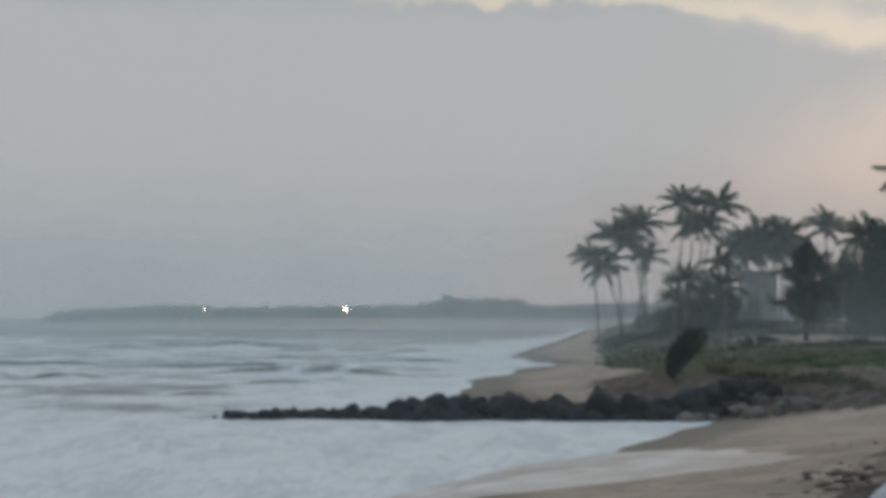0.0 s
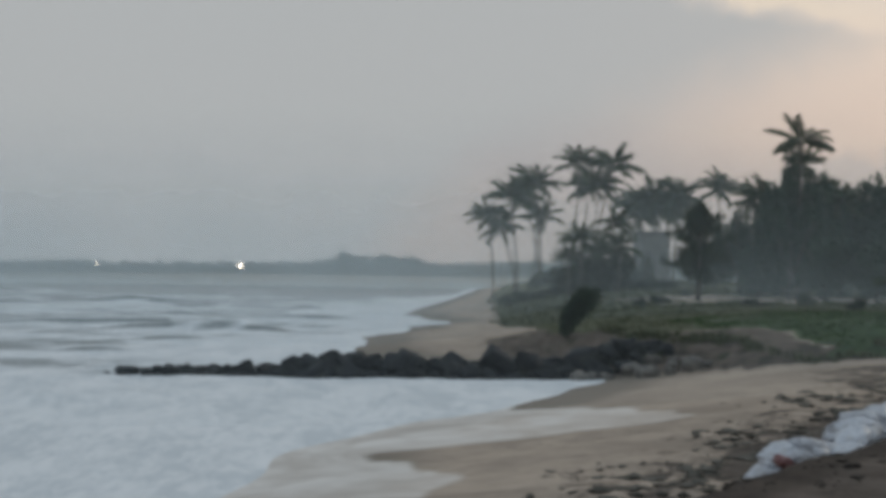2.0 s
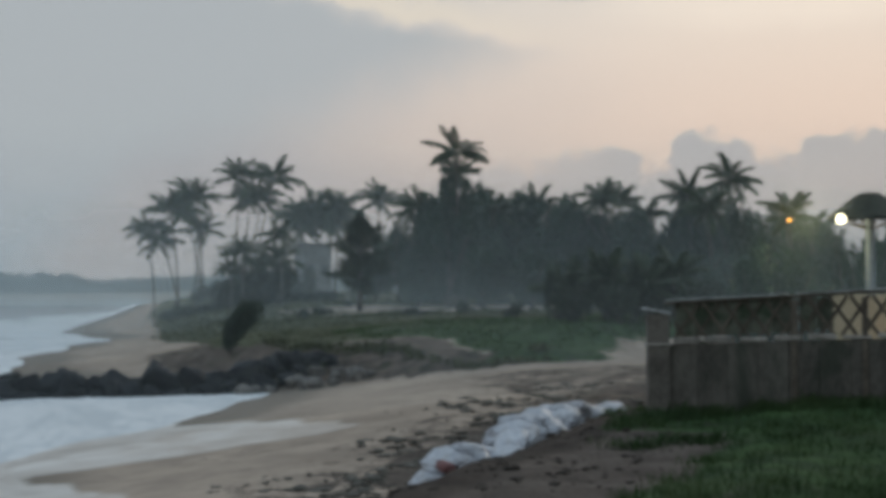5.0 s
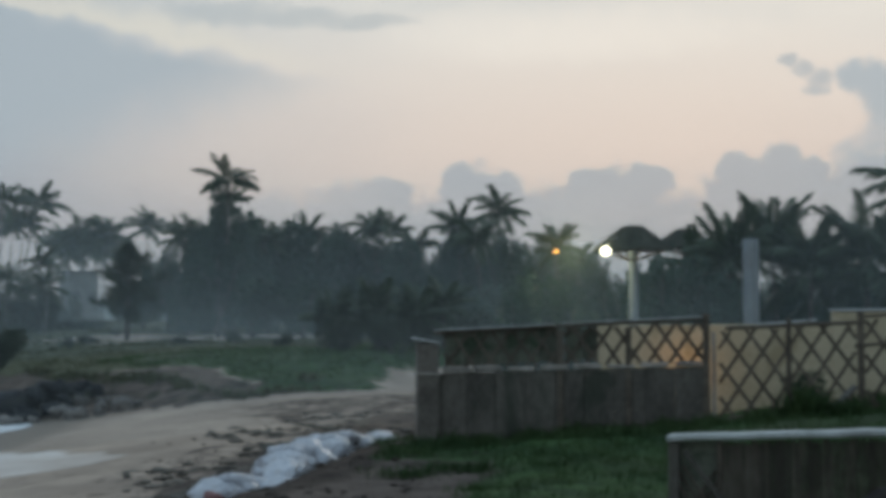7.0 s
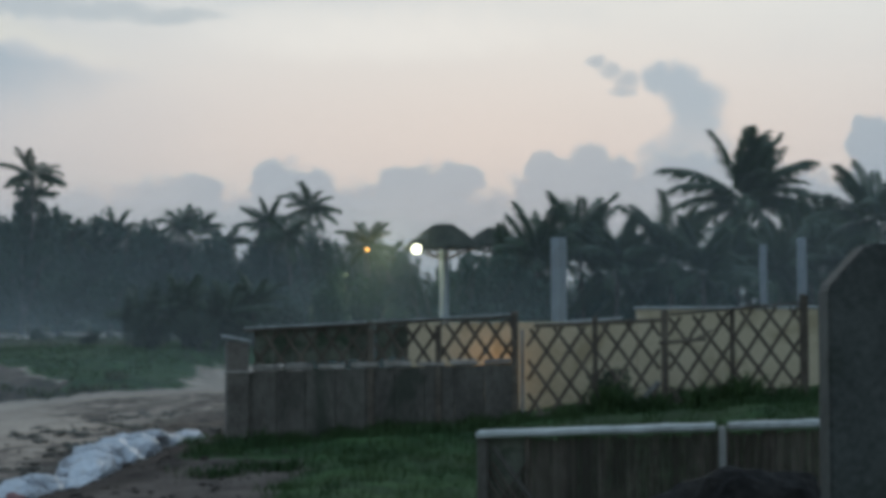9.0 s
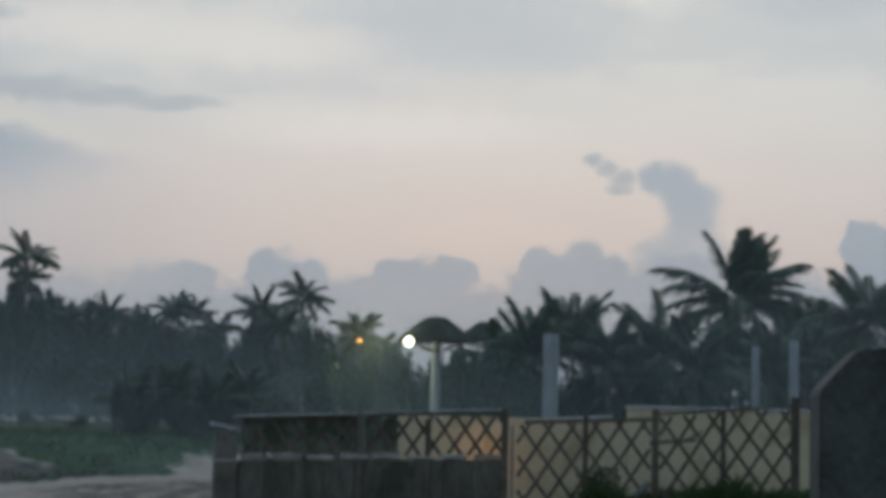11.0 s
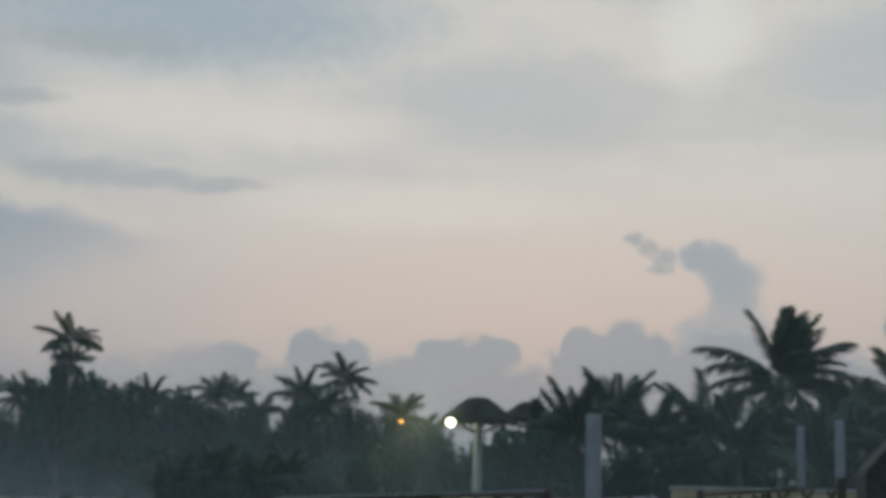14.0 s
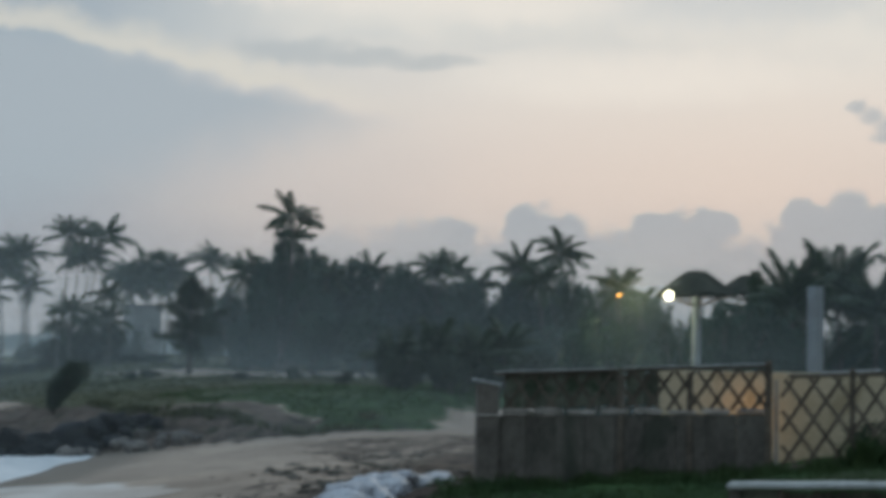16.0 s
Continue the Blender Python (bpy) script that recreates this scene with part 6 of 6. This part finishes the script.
def earth_clods():
    """Loose earth and root clumps on the bare top of the dune."""
    rng = random.Random(21)
    verts, faces = [], []
    bm = boulder(41, 0.55, 1, 0.6)
    shape_v = [v.co.copy() for v in bm.verts]
    shape_f = [[v.index for v in f.verts] for f in bm.faces]
    bm.free()
    for i in range(1500):
        x, y = rng.uniform(4.5, 13.5), rng.uniform(19.0, 33.0)
        across = (x - 5.2) * 0.848 - (y - 22.0) * 0.530
        if not -1.0 < across < 3.4:
            continue
        size = 0.015 + 0.07 * rng.random() ** 3
        m = pose(x, y, ground_at(x, y) + 0.1 * size, 0, 0, rng.uniform(0, 360)) @ Matrix.Diagonal((size * rng.uniform(1, 2), size, size * rng.uniform(0.5, 1.1), 1))
        v = len(verts)
        verts += [m @ q for q in shape_v]
        faces += [[v + k for k in f] for f in shape_f]
    ob = new("earth_clods", mesh_of("earth_clods", verts, faces, M["clod"]))
    return tagged(ob, "dark loose clods of earth on the dune top", "earth", kind="stuff")


earth_clods()


def dune_tufts():
    """Single grass tufts on the bare earth beside the fence corner."""
    rng = random.Random(31)
    spots = []
    for cx, cy, r, k in ((11.9, 29.2, 0.4, 90), (9.4, 24.0, 0.3, 40), (12.0, 31.8, 0.4, 60), (10.6, 24.6, 0.35, 45)):
        for i in range(k):
            x, y = cx + rng.gauss(0, r), cy + rng.gauss(0, r)
            spots.append((x, y, ground_at(x, y), rng.uniform(0.10, 0.26)))
    return spots


# ---------------------------------------------------------------- grass
def grass_patch(name, label, spots, blade, count, seed, mat="grass"):
    rng = random.Random(seed)
    verts, faces = [], []
    for x, y, z, tall in spots:
        for k in range(count):
            a = rng.uniform(0, math.tau)
            lean = rng.uniform(0.4, 1.15)
            h = tall * rng.uniform(0.55, 1.15)
            q = Vector((x + rng.gauss(0, 0.10), y + rng.gauss(0, 0.10), z - 0.02))
            d = Vector((math.cos(a), math.sin(a), 0))
            side = Vector((-d.y, d.x, 0)) * blade * h
            v = len(verts)
            mid = q + d * lean * h * 0.35 + Vector((0.05 * h, 0, h * 0.62))
            tip = q + d * lean * h + Vector((0.15 * h, 0, h * 0.9))
            verts += [q - side, q + side, mid + side * 0.8, mid - side * 0.8, tip]
            faces += [(v, v + 1, v + 2, v + 3), (v + 3, v + 2, v + 4)]
    ob = new(name, mesh_of(name, verts, faces, M[mat]))
    return tagged(ob, label, "grass", kind="stuff")


def grow(n, x0, x1, y0, y1, low, high, seed, keep=0.45):
    rng = np.random.RandomState(seed)
    x, y = rng.uniform(x0, x1, n), rng.uniform(y0, y1, n)
    z, turf = land(x, y)[:2]
    clump = 0.5 + 0.5 * lumps(x, y, 6.0, seed + 1)
    ok = (turf > keep) & (rng.uniform(0, 1, n) < 0.22 + np.clip(2.6 * clump - 0.85, 0, 1))
    tall = low + (high - low) * rng.uniform(0, 1, n) * (0.5 + clump)
    return list(zip(x[ok].tolist(), y[ok].tolist(), z[ok].tolist(), tall[ok].tolist()))


grass_patch("grass", "short green grass on the bank behind the beach", [s for s in grow(15000, 16, 60, 66, 96, 0.10, 0.24, 3) if s[0] > 18.5], 0.14, 4, 1)
grass_patch("grass", "dry olive grass on the bank behind the groyne", [s for s in grow(26000, 8, 60, 68, 125, 0.08, 0.20, 4) if s[0] < 19.5 or s[1] > 88], 0.14, 4, 6, "olive_grass")
def overhang():
    """Rank grass and weeds along the broken edge of the bank."""
    rng = np.random.RandomState(61)
    x, y = rng.uniform(13.8, 30, 9000), rng.uniform(69, 92, 9000)
    edge = x - np.interp(y, BANK_Y, BANK_X) + 0.9 * lumps(x, y, 7.0, 2)
    worn = ramp(x, 10.5, 13) * ramp(x, 20.5, 17)
    lip = 0.4 + 4.2 * worn + 1.2 * lumps(x, y, 2.5, 13)
    ok = (np.abs(edge - lip) < 0.55) | ((lumps(x, y, 3.0, 14) > 0.5) & (edge > 0.5) & (edge < 5))
    return [(a, c, ground_at(a, c), float(h)) for a, c, h in zip(x[ok], y[ok], rng.uniform(0.18, 0.5, 9000)[ok])]


grass_patch("grass", "rank olive grass along the broken edge of the bank", overhang(), 0.10, 5, 7, "olive_grass")
grass_patch("grass", "rough olive grass on the field before the palms", grow(15000, 10, 78, 118, 222, 0.14, 0.40, 9), 0.22, 3, 8, "olive_grass")
grass_patch("grass", "rough grass on the dune before the fence", grow(19000, 5, 22, 11, 31, 0.05, 0.22, 5), 0.04, 8, 2, "dune_grass")
def fence_weeds():
    """Tall unkempt grass against the foot of the fence."""
    rng = random.Random(71)
    spots = []
    for i in range(1300):
        u, v = rng.uniform(0.4, 10.6), 0.12 + 0.9 * rng.random() ** 1.6
        x, y, _ = fence_place(u, v, 0.0)
        clump = (0.55 + 0.45 * math.sin(u * 2.3 + 1.0) * math.sin(u * 5.1)) * (1.0 + 0.9 * max(0.0, min(1.0, (u - 5.8) / 1.5)))
        spots.append((x, y, ground_at(x, y), rng.uniform(0.14, 0.42) * clump))
    return spots


grass_patch("grass", "tall unkempt grass against the fence foot", fence_weeds(), 0.035, 8, 12, "dune_grass")
grass_patch("grass", "dark grass tufts on the bare dune earth", dune_tufts(), 0.05, 8, 3, "dune_grass")
